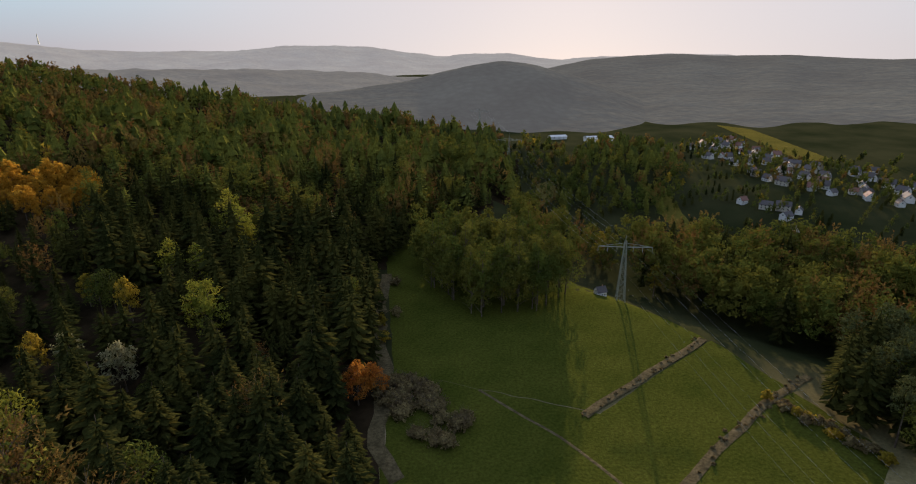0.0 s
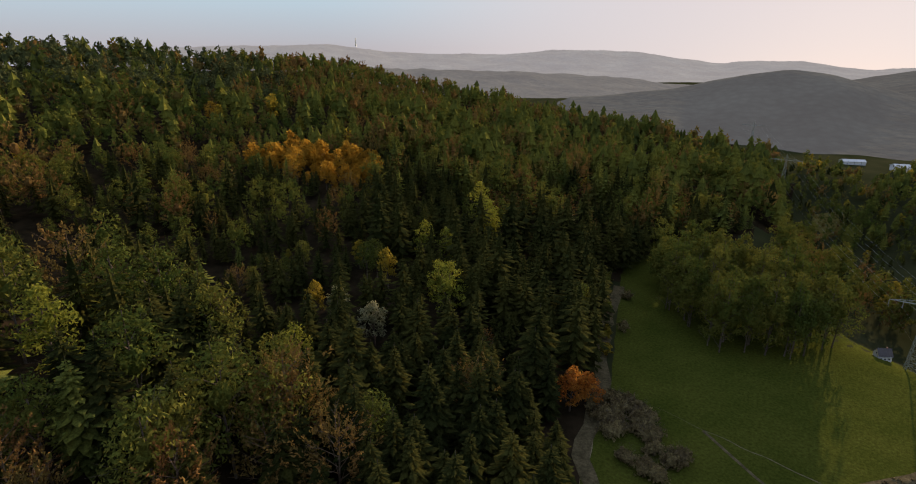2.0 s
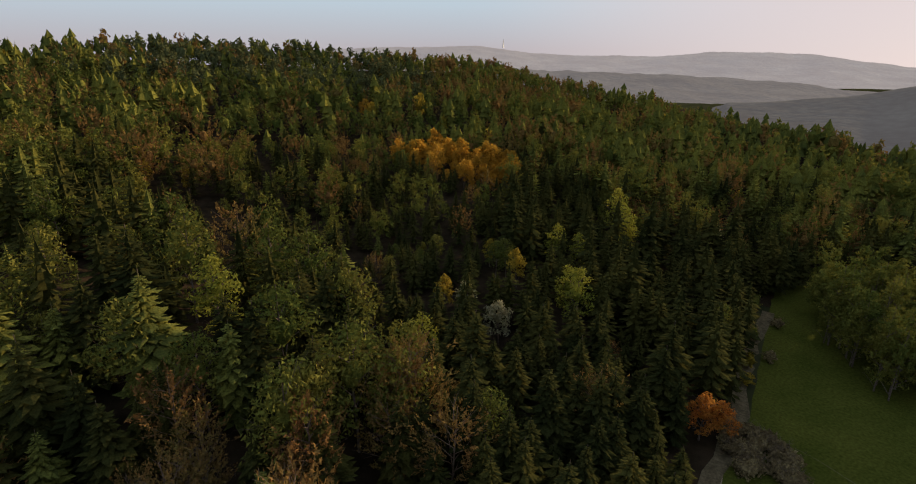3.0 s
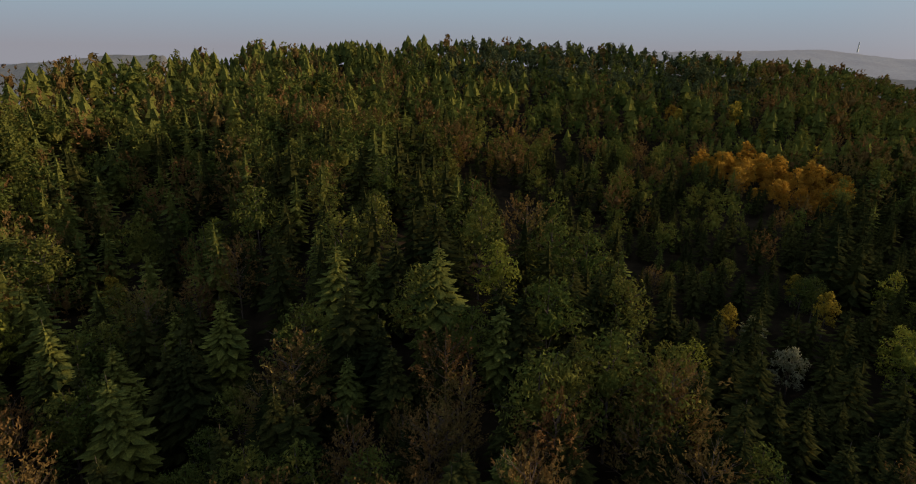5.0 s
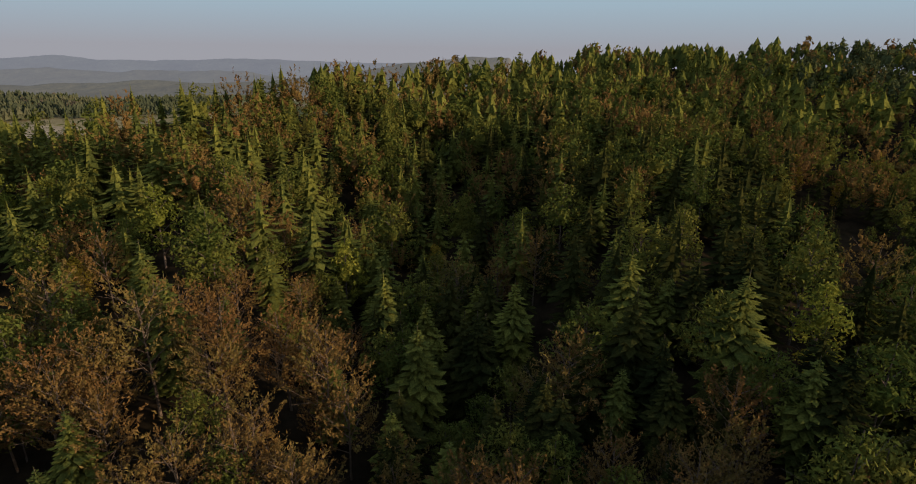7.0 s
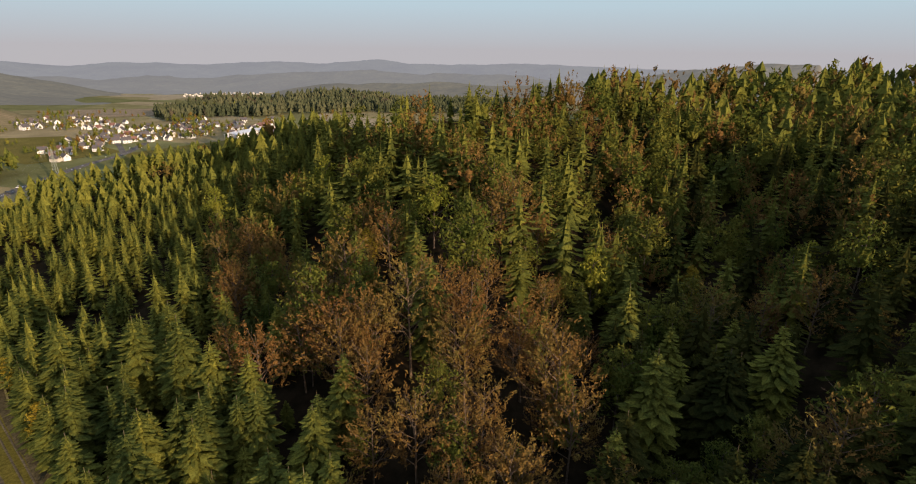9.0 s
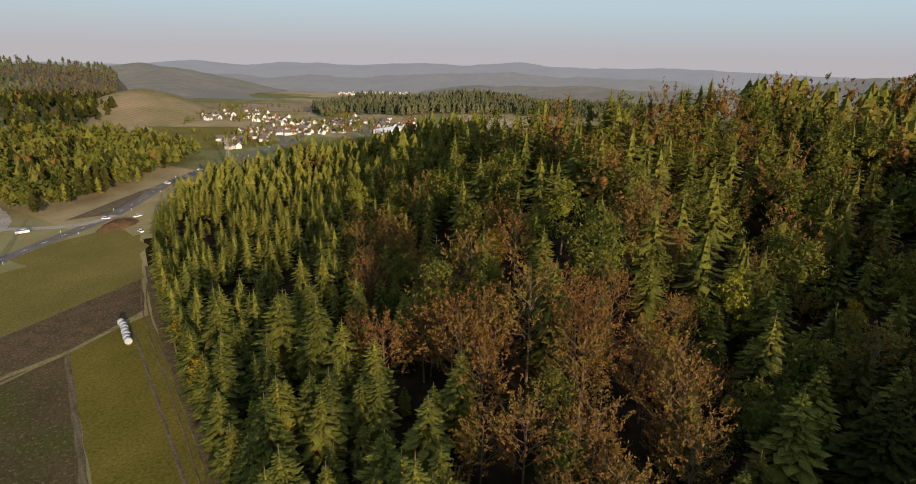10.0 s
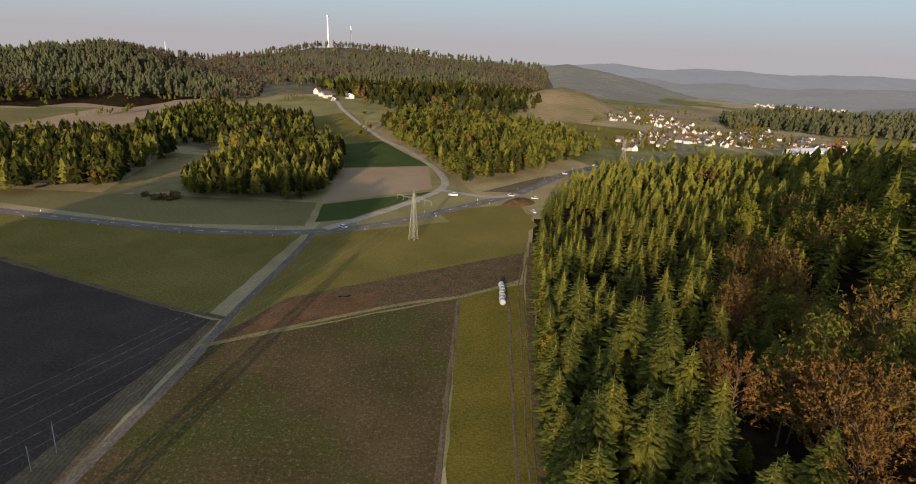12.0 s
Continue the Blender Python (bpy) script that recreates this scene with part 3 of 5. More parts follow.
# woods in the valleys: outline, spacing, shares of spruce, beech, green, yellow, pine, poplar, size
WOODS = [
    ([(-14, 215), (-20, 245), (0, 262), (30, 240), (47, 208), (28, 190), (8, 184)], 5.2, (0, 0, 30, 0, 0, 70), 0.95),
    ([(86, 246), (104, 216), (126, 182), (162, 152), (225, 175), (250, 210), (210, 245), (160, 272), (120, 285), (88, 284)], 7.0, (22, 12, 62, 4, 0, 0), 1.2),
    ([(99, 138), (101, 120), (112, 104), (136, 116), (128, 158)], 5.2, (75, 0, 5, 0, 20, 0), 0.9),
    ([(128, 158), (136, 116), (124, 100), (190, 112), (196, 165), (150, 160)], 5.6, (45, 0, 0, 0, 55, 0), 0.95),
    ([(58, 300), (63, 266), (80, 262), (82, 300), (60, 335), (32, 322), (36, 286)], 6.5, (10, 15, 55, 10, 0, 10), 0.8),
    ([(117, 40), (130, 66), (200, 90), (270, 40), (260, -62), (150, -60), (101, -58)], 7.5, (60, 10, 30, 0, 0, 0), 1.75),
    ([(66, 395), (130, 350), (170, 400), (190, 520), (140, 560), (100, 470)], 8.0, (40, 10, 45, 5, 0, 0), 0.6),
    ([(154, -326), (94, -334), (82, -345), (84, -420), (120, -440), (175, -425), (172, -345)], 5.6, (97, 0, 3, 0, 0, 0), 0.72),
    ([(84, -405), (92, -470), (130, -520), (190, -520), (200, -470), (140, -430)], 6.6, (62, 6, 24, 0, 8, 0), 0.85),
    ([(130, -520), (160, -640), (300, -700), (300, -520), (200, -470)], 7.0, (86, 1, 13, 0, 0, 0), 0.8),
    ([(210, -330), (270, -318), (420, -330), (420, -440), (300, -500), (226, -470)], 7.0, (80, 2, 18, 0, 0, 0), 0.8),
    ([(-6, -384), (-66, -432), (-140, -530), (-110, -640), (-50, -700), (60, -740), (84, -640), (60, -560), (22, -470), (14, -420)], 6.8, (55, 2, 40, 3, 0, 0), 0.75),
    ([(90, -760), (-50, -720), (-150, -900), (-160, -1200), (150, -1500), (420, -1500), (250, -1020), (170, -860)], 15.0, (82, 3, 15, 0, 0, 0), 0.95),
    ([(-430, -800), (-560, -760), (-640, -860), (-600, -960)], 8.0, (50, 8, 42, 0, 0, 0), 0.6),
    ([(-560, -640), (-700, -660), (-900, -900), (-760, -960)], 8.0, (50, 8, 42, 0, 0, 0), 0.6),
    ([(450, -720), (520, -900), (760, -1100), (1000, -900), (900, -560), (640, -520)], 15.0, (82, 4, 14, 0, 0, 0), 0.95),
    ([(42, 330), (66, 320), (96, 400), (104, 470), (70, 590), (50, 500), (40, 400)], 9.0, (15, 15, 60, 10, 0, 0), 0.5),
]
for i, (poly, step, share, size) in enumerate(WOODS):
    g = rng(40 + i)
    x, y = scatter(poly, step, 20 + i)
    kd = np.minimum(np.searchsorted(np.cumsum(share), g.uniform(0, 99.9, len(x))), 5)
    kd[(kd == 0) & (g.uniform(0, 1, len(x)) < {1: 1, 2: 1, 3: 1, 7: 0.6, 8: 0.75, 9: 0.75, 10: 0.8, 11: 0.65, 12: 1, 15: 1}.get(i, 0))] = 9          # spruces turned to shade-darkened firs in these northern and southern woods
    plant(x, y, kd, size * g.uniform(0.75, 1.15, len(x)))


# ---------------------------------------------------------------- trees as things and as woods
def group_empty(name, m):
    e = new(name)
    e.matrix_world = m
    return e


LABELS = {"lime": ("sunlit yellow-green broadleaf tree among dark conifers", "tree"),
          "fir": ("dark green fir in a dense southern wood", "fir"),
          "spruce": ("dark green spruce with drooping boughs on the wooded hill", "spruce"),
          "beech": ("brown half-bare beech with pale limbs in the autumn wood", "beech tree"),
          "green": ("broad green-leaved tree standing in the mixed autumn wood", "tree"),
          "yellow": ("slender tree with yellow autumn leaves in the wood", "tree"),
          "pine": ("tall pine with a rounded dark green crown", "pine"),
          "poplar": ("tall green poplar at the edge of the meadow", "poplar"),
          "gold": ("golden-leaved tree in a bright patch of the wood", "tree"),
          "red": ("rust-red autumn tree at the edge of the wood", "tree"),
          "pale": ("pale grey-green tree among the dark conifers", "tree")}
NAMES = {"lime": "broadleaf_tree", "fir": "fir_tree", "spruce": "spruce_tree", "beech": "beech_tree", "green": "broadleaf_tree", "yellow": "yellow_tree", "pine": "pine_tree", "poplar": "poplar_tree", "gold": "golden_tree", "red": "red_tree", "pale": "pale_tree"}
NEAR = {"lime": 30, "fir": 160, "spruce": 220, "beech": 150, "green": 190, "yellow": 60, "pine": 30, "poplar": 60, "gold": 30, "red": 10, "pale": 10}


def make_thing(kind, variant, crown_mat, label, category, group):
    root = group_empty(NAMES[kind], Matrix())
    if kind in ("spruce", "pine", "fir"):
        tv = spike((0, 0, -0.8), (0, 0, 22 if kind == "pine" else 25), 0.34, 0.05, 6)
    else:
        hh, ww, bb = SIZE[kind]
        tv = limbs(variant, hh, ww, bb, 18 if kind == "beech" else 8, 0.28, 3 if kind == "beech" else 2)
    trunk = new("trunk", tri_mesh("trunk", tv, [M_PALEBARK if kind == "beech" else M_BARK]))
    leafs = new("crown", tri_mesh("crown", crown(kind, 0, variant), [crown_mat]))
    trunk.parent = leafs.parent = root
    return tagged(root, label, category, group, "thing")


def grow():
    order = SINGLES + sorted(TREES, key=lambda t: t[0] ** 2 + t[1] ** 2)
    used = {k: 0 for k in KINDS}
    protos = {}
    rest = {(k, lv): [] for k in KINDS for lv in (1, 2, 3)}
    g = rng(77)
    for x, y, ki, s in order:
        kind = KINDS[ki]
        z, r = float(ground(x, y)), math.hypot(x, y)
        turn = g.uniform(0, 360)
        if used[kind] < NEAR[kind] and (r < 340 or (x, y, ki, s) in SINGLES):
            v = used[kind] % 5
            m = pose(x, y, z - 0.1, g.uniform(-2, 2), g.uniform(-2, 2), turn) @ Matrix.Diagonal((s * g.uniform(0.9, 1.1), s * g.uniform(0.9, 1.1), s, 1))
            if (kind, v) not in protos:
                protos[kind, v] = make_thing(kind, v + 1, LEAF[kind], *LABELS[kind], NAMES[kind] + "s of the near wood")
                protos[kind, v].matrix_world = m
            else:
                c = copy_thing(protos[kind, v], Matrix())
                c.matrix_world = m
            used[kind] += 1
        else:
            rest[kind, 1 if r < 350 else 2 if r < (620 if x < -150 and y > -60 else 470) else 3].append((x, y, z, s, turn))
    for x, y, z, ki, s in HILL_TREES:
        rest.setdefault((KINDS[ki], 4), []).append((x, y, z, s, g.uniform(0, 360)))
    for (kind, lv), spots in rest.items():
        if not spots:
            continue
        P = np.array(spots)
        out = []
        for v in range(6):
            base = crown(kind, min(lv, 3), 100 + v)
            for px, py, pz, s, turn in P[v::6]:
                a = math.radians(turn)
                c, sn = math.cos(a), math.sin(a)
                q = base * s
                out.append(np.stack([q[:, 0] * c - q[:, 1] * sn + px, q[:, 0] * sn + q[:, 1] * c + py, q[:, 2] + pz], 1))
        # level 4, on the far hills, takes the colours muted for haze
        ob = new("far_" + NAMES[kind] + "s" if lv > 1 else NAMES[kind] + "s", tri_mesh("wood", np.concatenate(out), [LEAF[kind] if lv < 4 else M_HAZED_FIR if kind == "spruce" else M_HAZED_BROWN]))
        tagged(ob, "distant crowns of the autumn wood, " + LABELS[kind][1], "woodland", kind="stuff")
    return used, {k: len(v) for k, v in rest.items()}





# ---------------------------------------------------------------- fields and ways
def field_mat(name, a, b, row=0.0, step=3.0, depth=0.35, patch=0.05, fleck=None, fine=1.2, weeds=None):
    """Soil or sward: slow patches, drill rows at an angle, and fine grain."""
    m, n, l, bs = node_mat(name, 0.95)
    p = world_pos(n)
    col = ramp(n, l, noise_tex(n, l, p, patch, 5.0, 0.6), [(0.32, a), (0.68, b)])
    if weeds:
        col = mix_col(n, l, ramp(n, l, noise_tex(n, l, p, 0.022, 4.0, 0.6), [(0.5, (0, 0, 0)), (0.62, (1, 1, 1))]), col, weeds)
    rot = n.new("ShaderNodeVectorRotate")
    rot.rotation_type = "Z_AXIS"
    rot.inputs["Angle"].default_value = radians(row)
    l.new(p, rot.inputs["Vector"])
    wv = n.new("ShaderNodeTexWave")
    wv.inputs["Scale"].default_value = 6.283 / 20 / step * 3.2
    wv.inputs["Distortion"].default_value, wv.inputs["Detail"].default_value, wv.inputs["Detail Scale"].default_value = 2.5, 3.0, 0.8
    l.new(rot.outputs[0], wv.inputs["Vector"])
    rows = ramp(n, l, wv.outputs["Fac"], [(0.2, (1 - depth,) * 3), (0.8, (1 + depth * 0.5,) * 3)])
    col = mix_col(n, l, 1.0, col, rows, "MULTIPLY")
    grain = noise_tex(n, l, p, fine, 4.0, 0.7)
    col = mix_col(n, l, 1.0, col, ramp(n, l, grain, [(0.3, (0.6, 0.6, 0.6)), (0.7, (1.35, 1.35, 1.35))]), "MULTIPLY")
    if fleck:
        spot = ramp(n, l, noise_tex(n, l, p, 0.9, 2.0, 0.8), [(0.58, (0, 0, 0)), (0.66, (1, 1, 1))])
        col = mix_col(n, l, spot, col, fleck)
    l.new(col, bs.inputs["Base Color"])
    bp = n.new("ShaderNodeBump")
    bp.inputs["Strength"].default_value, bp.inputs["Distance"].default_value = 0.6, 0.25
    l.new(grain, bp.inputs["Height"])
    l.new(bp.outputs[0], bs.inputs["Normal"])
    return m


M_MEADOW = field_mat("meadow_grass", (0.125, 0.105, 0.028), (0.18, 0.142, 0.04), 20, 9, 0.015, 0.03)
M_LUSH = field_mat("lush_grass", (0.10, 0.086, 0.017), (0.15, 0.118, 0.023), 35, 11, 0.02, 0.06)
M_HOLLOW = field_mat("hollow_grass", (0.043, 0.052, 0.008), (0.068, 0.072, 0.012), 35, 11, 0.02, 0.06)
M_BEET = field_mat("stubble_soil", (0.058, 0.047, 0.018), (0.105, 0.073, 0.034), -4, 2.6, 0.03, 0.035, (0.145, 0.115, 0.06), 1.2, (0.062, 0.064, 0.018))
M_DARKSOIL = field_mat("dark_ploughed_soil", (0.05, 0.041, 0.033), (0.072, 0.058, 0.045), -18, 3, 0.05)
M_FALLOW = field_mat("brown_fallow", (0.068, 0.055, 0.028), (0.125, 0.078, 0.04), 60, 5, 0.08, 0.15, (0.15, 0.13, 0.06))
M_RUSTY = field_mat("rusty_weeds", (0.09, 0.056, 0.028), (0.15, 0.085, 0.042), 60, 5, 0.08, 0.1)
M_TAN = field_mat("tan_stubble", (0.27, 0.19, 0.11), (0.34, 0.25, 0.15), 25, 6, 0.1, 0.02)
M_STRAW = field_mat("dry_grass", (0.17, 0.14, 0.06), (0.24, 0.20, 0.09), 60, 3, 0.2, 0.1)
M_DKGREEN = field_mat("winter_crop", (0.045, 0.065, 0.02), (0.065, 0.085, 0.026), 25, 4, 0.12, 0.03)
M_OLIVE = field_mat("olive_field", (0.14, 0.12, 0.05), (0.21, 0.17, 0.075), 50, 7, 0.12, 0.01)
M_KNOLL = field_mat("upland_stubble", (0.15, 0.135, 0.055), (0.29, 0.215, 0.12), 60, 26, 0.12, 0.012)
M_BANK = field_mat("tussock_bank", (0.065, 0.052, 0.025), (0.13, 0.10, 0.05), 0, 5, 0.0, 0.4)
M_ASPHALT = field_mat("worn_asphalt", (0.13, 0.112, 0.09), (0.18, 0.157, 0.128), 0, 5, 0.04, 0.08)
M_GRAVEL = field_mat("pale_gravel", (0.29, 0.25, 0.19), (0.38, 0.33, 0.25), 0, 4, 0.06, 0.1)
M_TRACK = field_mat("concrete_track", (0.12, 0.10, 0.075), (0.17, 0.145, 0.11), 0, 4, 0.08, 0.1)
M_DIRT = field_mat("bare_earth", (0.095, 0.072, 0.04), (0.155, 0.12, 0.07), 0, 4, 0.15, 0.1)


def patch(name, quad, mat, label, lift=0.05, n=24, wobble=0.5, category="field"):
    """A piece of land between four corners, laid over the ground."""
    A, B, C, D = (np.array(q, float) for q in quad)
    n = int(n)
    u, v = np.meshgrid(np.linspace(0, 1, n + 1), np.linspace(0, 1, n + 1))
    u, v = u.ravel()[:, None], v.ravel()[:, None]
    P = A * (1 - u) * (1 - v) + B * u * (1 - v) + C * u * v + D * (1 - u) * v
    edge = ((u < 1e-6) | (u > 1 - 1e-6) | (v < 1e-6) | (v > 1 - 1e-6)).ravel()
    P[edge] += wobble * np.stack([swell(P[edge, 0], P[edge, 1], 0.31), swell(P[edge, 1], P[edge, 0], 0.37)], 1)
    z = ground(P[:, 0], P[:, 1]) + lift
    k = np.arange((n + 1) * (n + 1)).reshape(n + 1, n + 1)
    faces = np.stack([k[:-1, :-1], k[:-1, 1:], k[1:, 1:], k[1:, :-1]], -1).reshape(-1, 4)
    ob = new(name, from_arrays(name, np.column_stack([P, z]).tolist(), faces.tolist(), [mat], True))
    return tagged(ob, label, category, kind="structure")


def spline(points, step=6.0):
    """A smooth line through points."""
    p = np.array(points, float)
    q = np.vstack([2 * p[0] - p[1], p, 2 * p[-1] - p[-2]])
    out = []
    for i in range(1, len(q) - 2):
        k = max(2, int(np.linalg.norm(q[i + 1] - q[i]) / step))
        t = np.arange(k)[:, None] / k
        out.append(0.5 * ((2 * q[i]) + (q[i + 1] - q[i - 1]) * t + (2 * q[i - 1] - 5 * q[i] + 4 * q[i + 1] - q[i + 2]) * t ** 2
                          + (3 * q[i] - q[i - 1] - 3 * q[i + 1] + q[i + 2]) * t ** 3))
    return np.vstack(out + [p[-1:]])


def offset(line, d):
    t = np.gradient(line, axis=0)
    t /= np.linalg.norm(t, axis=1)[:, None]
    return line + np.stack([-t[:, 1], t[:, 0]], 1) * (d[:, None] if isinstance(d, np.ndarray) else d)


def way(name, points, width, mat, label, lift=0.12, category="road", ragged=0.0):
    c = spline(points)
    cols = []
    for f in (-0.5, -0.25, 0, 0.25, 0.5):
        w = width * f + (ragged * swell(c[:, 0], c[:, 1], 0.5) if abs(f) == 0.5 else 0)
        e = offset(c, w + np.zeros(len(c)))
        drop = 0.06 if abs(f) == 0.5 else 0.0
        cols.append(np.column_stack([e, ground(e[:, 0], e[:, 1]) + lift - drop]))
    V = np.stack(cols, 1).reshape(-1, 3)
    faces = [(5 * i + j, 5 * i + j + 1, 5 * i + j + 6, 5 * i + j + 5) for i in range(len(c) - 1) for j in range(4)]
    ob = new(name, from_arrays(name, V.tolist(), faces, [mat], True))
    return tagged(ob, label, category, kind="structure")


# fields behind the wood, on the valley floor
patch("field", [(84, -60), (3, -50), (-4, -201), (77, -159)], M_BEET, "brown stubble field with drill rows and pale tufts", 0.05, 40)
patch("field", [(0.5, -60), (-22.5, -60), (-31, -217), (-4, -202)], M_LUSH, "strip of short green grass beside the wood", 0.06, 30)
patch("field", [(79, -159), (-5, -203), (-31, -222), (-36, -256)], M_FALLOW, "brown fallow strip of weeds and dead stalks", 0.05, 30)
patch("field", [(79, -159), (-36, -256), (20, -222), (62, -196)], M_FALLOW, "brown fallow strip of weeds and dead stalks", 0.045, 24)
patch("field", [(78, -160), (30, -187), (24, -205), (62, -195)], M_RUSTY, "rust-coloured weeds at the end of the fallow", 0.09, 20, 2.0)
patch("field", [(76, -168), (-37, -257), (-48, -322), (70, -270)], M_MEADOW, "olive green mown meadow round the pylon", 0.03, 24)
patch("field", [(-20, -250), (-48, -300), (-42, -343), (10, -322)], M_MEADOW, "olive green mown meadow beside the road", 0.035, 16)
patch("field", [(86, -180), (76, -270), (250, -288), (200, -214)], M_MEADOW, "shaded olive meadow beyond the field track", 0.03, 20)
patch("field", [(98, -80), (82.5, -176), (200, -226), (330, -120)], M_DARKSOIL, "dark ploughed field lying in shade", 0.05, 20)
patch("field", [(86, -70), (99, -79), (83, -176), (80, -176)], M_DIRT, "brown verge between the ploughed field and the track", 0.07, 16)
patch("field", [(400, -340), (150, -280), (78, -284), (82, -330)], M_OLIVE, "dry olive meadow between road and wood", 0.03, 20)
patch("field", [(80, -328), (14, -374), (20, -446), (86, -428)], M_TAN, "bare tan field on the gentle slope", 0.06, 20)
patch("field", [(74, -291), (56, -300), (12, -368), (78, -326)], M_DKGREEN, "dark green strip of winter crop by the gravel road", 0.06, 20)
patch("field", [(86, -430), (20, -450), (72, -562), (120, -520)], M_DKGREEN, "green sloping field above the tan field", 0.06, 20)
patch("field", [(118, -520), (72, -565), (140, -760), (190, -680)], M_MEADOW, "green pasture running up to the farm", 0.07, 20)
patch("field", [(172, -345), (214, -330), (236, -462), (190, -455)], M_STRAW, "dry yellow clearing between two woods", 0.06, 16)
patch("field", [(300, -500), (430, -470), (700, -560), (330, -700)], M_OLIVE, "brown and olive upland pasture", 0.2, 24)
patch("field", [(330, -700), (480, -660), (560, -1000), (420, -1300)], M_TAN, "pale stubble field on the plateau", 0.3, 24)
patch("field", [(427, -535), (327, -403), (350, -810), (410, -800)], M_TAN, "dry tan stubble strip below the plateau wood", 0.3, 24)
patch("field", [(410, -800), (350, -810), (350, -1121), (412, -1323)], M_TAN, "dry tan stubble strip climbing to the plateau", 0.3, 24)
patch("field", [(-110, -910), (-145, -780), (-260, -830), (-270, -1010)], M_TAN, "pale brown stubble on the hill above the village", 0.3, 24)
patch("field", [(-115, -915), (-270, -1015), (-250, -1280), (-170, -1250)], M_OLIVE, "green-brown pasture on the round hill", 0.3, 24)
patch("field", [(-300, -890), (-420, -800), (-560, -1000), (-380, -1120)], M_TAN, "tan field behind the village", 0.3, 24)
patch("field", [(-150, -560), (-225, -555), (-230, -700), (-140, -760)], M_MEADOW, "pasture in front of the village", 0.1, 20)
patch("field", [(-190, -490), (-300, -470), (-330, -530), (-225, -545)], M_MEADOW, "sunlit pasture below the wood", 0.1, 20)
patch("field", [(-20, -372), (-70, -425), (-95, -440), (-50, -372)], M_DIRT, "trampled brown verge between wood and road", 0.05, 14)

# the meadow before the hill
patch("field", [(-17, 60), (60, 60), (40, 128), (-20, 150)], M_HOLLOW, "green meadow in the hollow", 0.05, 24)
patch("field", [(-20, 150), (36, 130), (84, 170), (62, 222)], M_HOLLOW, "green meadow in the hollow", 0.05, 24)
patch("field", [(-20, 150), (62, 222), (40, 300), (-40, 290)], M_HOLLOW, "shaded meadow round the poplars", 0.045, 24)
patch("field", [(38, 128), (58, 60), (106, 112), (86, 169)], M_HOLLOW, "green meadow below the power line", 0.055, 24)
way("ditch_bank", [(34, 127.5), (46, 137), (58, 148), (71, 158.5), (83, 170)], 2.8, M_BANK, "bank of dry brown grass along a ditch", 0.3, "bank", 1.0)
way("grass_bank", [(50, 101), (69, 118), (91, 136), (106, 146)], 2.6, M_BANK, "worn strip of dry grass beside a hedge", 0.2, "bank", 0.9)
way("meadow_track", [(42, 92), (37, 103), (26, 119), (18, 127), (6, 140)], 1.0, M_BANK, "farm track through the shaded meadow", 0.1)
way("wood_track", [(-14, 104), (-21, 116), (-22, 145), (-29, 180), (-31, 228)], 4.5, M_BANK, "strip of dry grass along the edge of the wood", 0.1, "bank", 1.5)
patch("field", [(60, 400), (75, 415), (85, 445), (62, 440)], M_MEADOW, "small clearing under the power line", 0.2, 12)
patch("field", [(304, 668), (326, 631), (314, 462), (286, 464)], M_LUSH, "long green strip of pasture in the village", 0.3, 16)
patch("field", [(135, 415), (150, 400), (150, 340), (138, 340)], M_LUSH, "narrow pasture between the trees", 0.2, 12)
patch("field", [(-150, 930), (-60, 930), (-40, 1100), (-170, 1100)], M_MEADOW, "far pasture in the valley", 0.4, 16)

# roads and tracks
ROAD = [(420, -325), (330, -308), (244, -291), (150, -273), (110, -270), (73, -274.5), (47.7, -286), (24, -303), (-9.5, -335), (-40, -365), (-66, -402), (-84, -432), (-110, -459), (-175, -517), (-221, -545), (-262, -590)]
way("road", ROAD, 8.0, M_ASPHALT, "grey asphalt country road with dashed centre line", 0.16)
GRAVEL_ROAD = [(66, -280), (57, -292), (36, -322), (10, -368), (6, -400), (17, -447), (45, -520), (77, -582), (148, -763), (190, -880), (278, -1018)]
way("gravel_road", GRAVEL_ROAD, 5.5, M_GRAVEL, "pale gravel farm road winding uphill", 0.22, "road", 0.6)
way("gravel_turnout", [(8, -372), (-10, -362), (-28, -358), (-44, -368)], 6.0, M_GRAVEL, "pale gravel turn-off to the main road", 0.2, "road", 0.6)
way("field_track", [(86, -60), (82.5, -99), (80.5, -121), (78, -149), (77.5, -178), (75, -206), (71, -254), (71, -272)], 3.2, M_TRACK, "concrete field track", 0.14)
way("field_track", [(79, -178), (104, -186), (127, -196), (159, -210), (194, -226)], 2.4, M_DIRT, "dirt track along the dark field", 0.13)
way("grass_bank", [(79, -158), (26, -190), (-5, -203), (-28, -219)], 2.2, M_STRAW, "line of dry grass between two fields", 0.2, "bank", 0.4)
way("grass_bank", [(1.5, -60), (1.0, -102), (-4, -201)], 1.6, M_DIRT, "bare seam between field and grass", 0.12, "bank", 0.3)
for dx in (-0.9, 0.9):
    way("wheel_rut", [(-20.5 + dx, -60), (-21.5 + dx, -110), (-24 + dx, -140), (-30 + dx, -215), (-36 + dx, -250)], 0.5, M_DIRT, "worn wheel rut beside the wood", 0.12, "track")
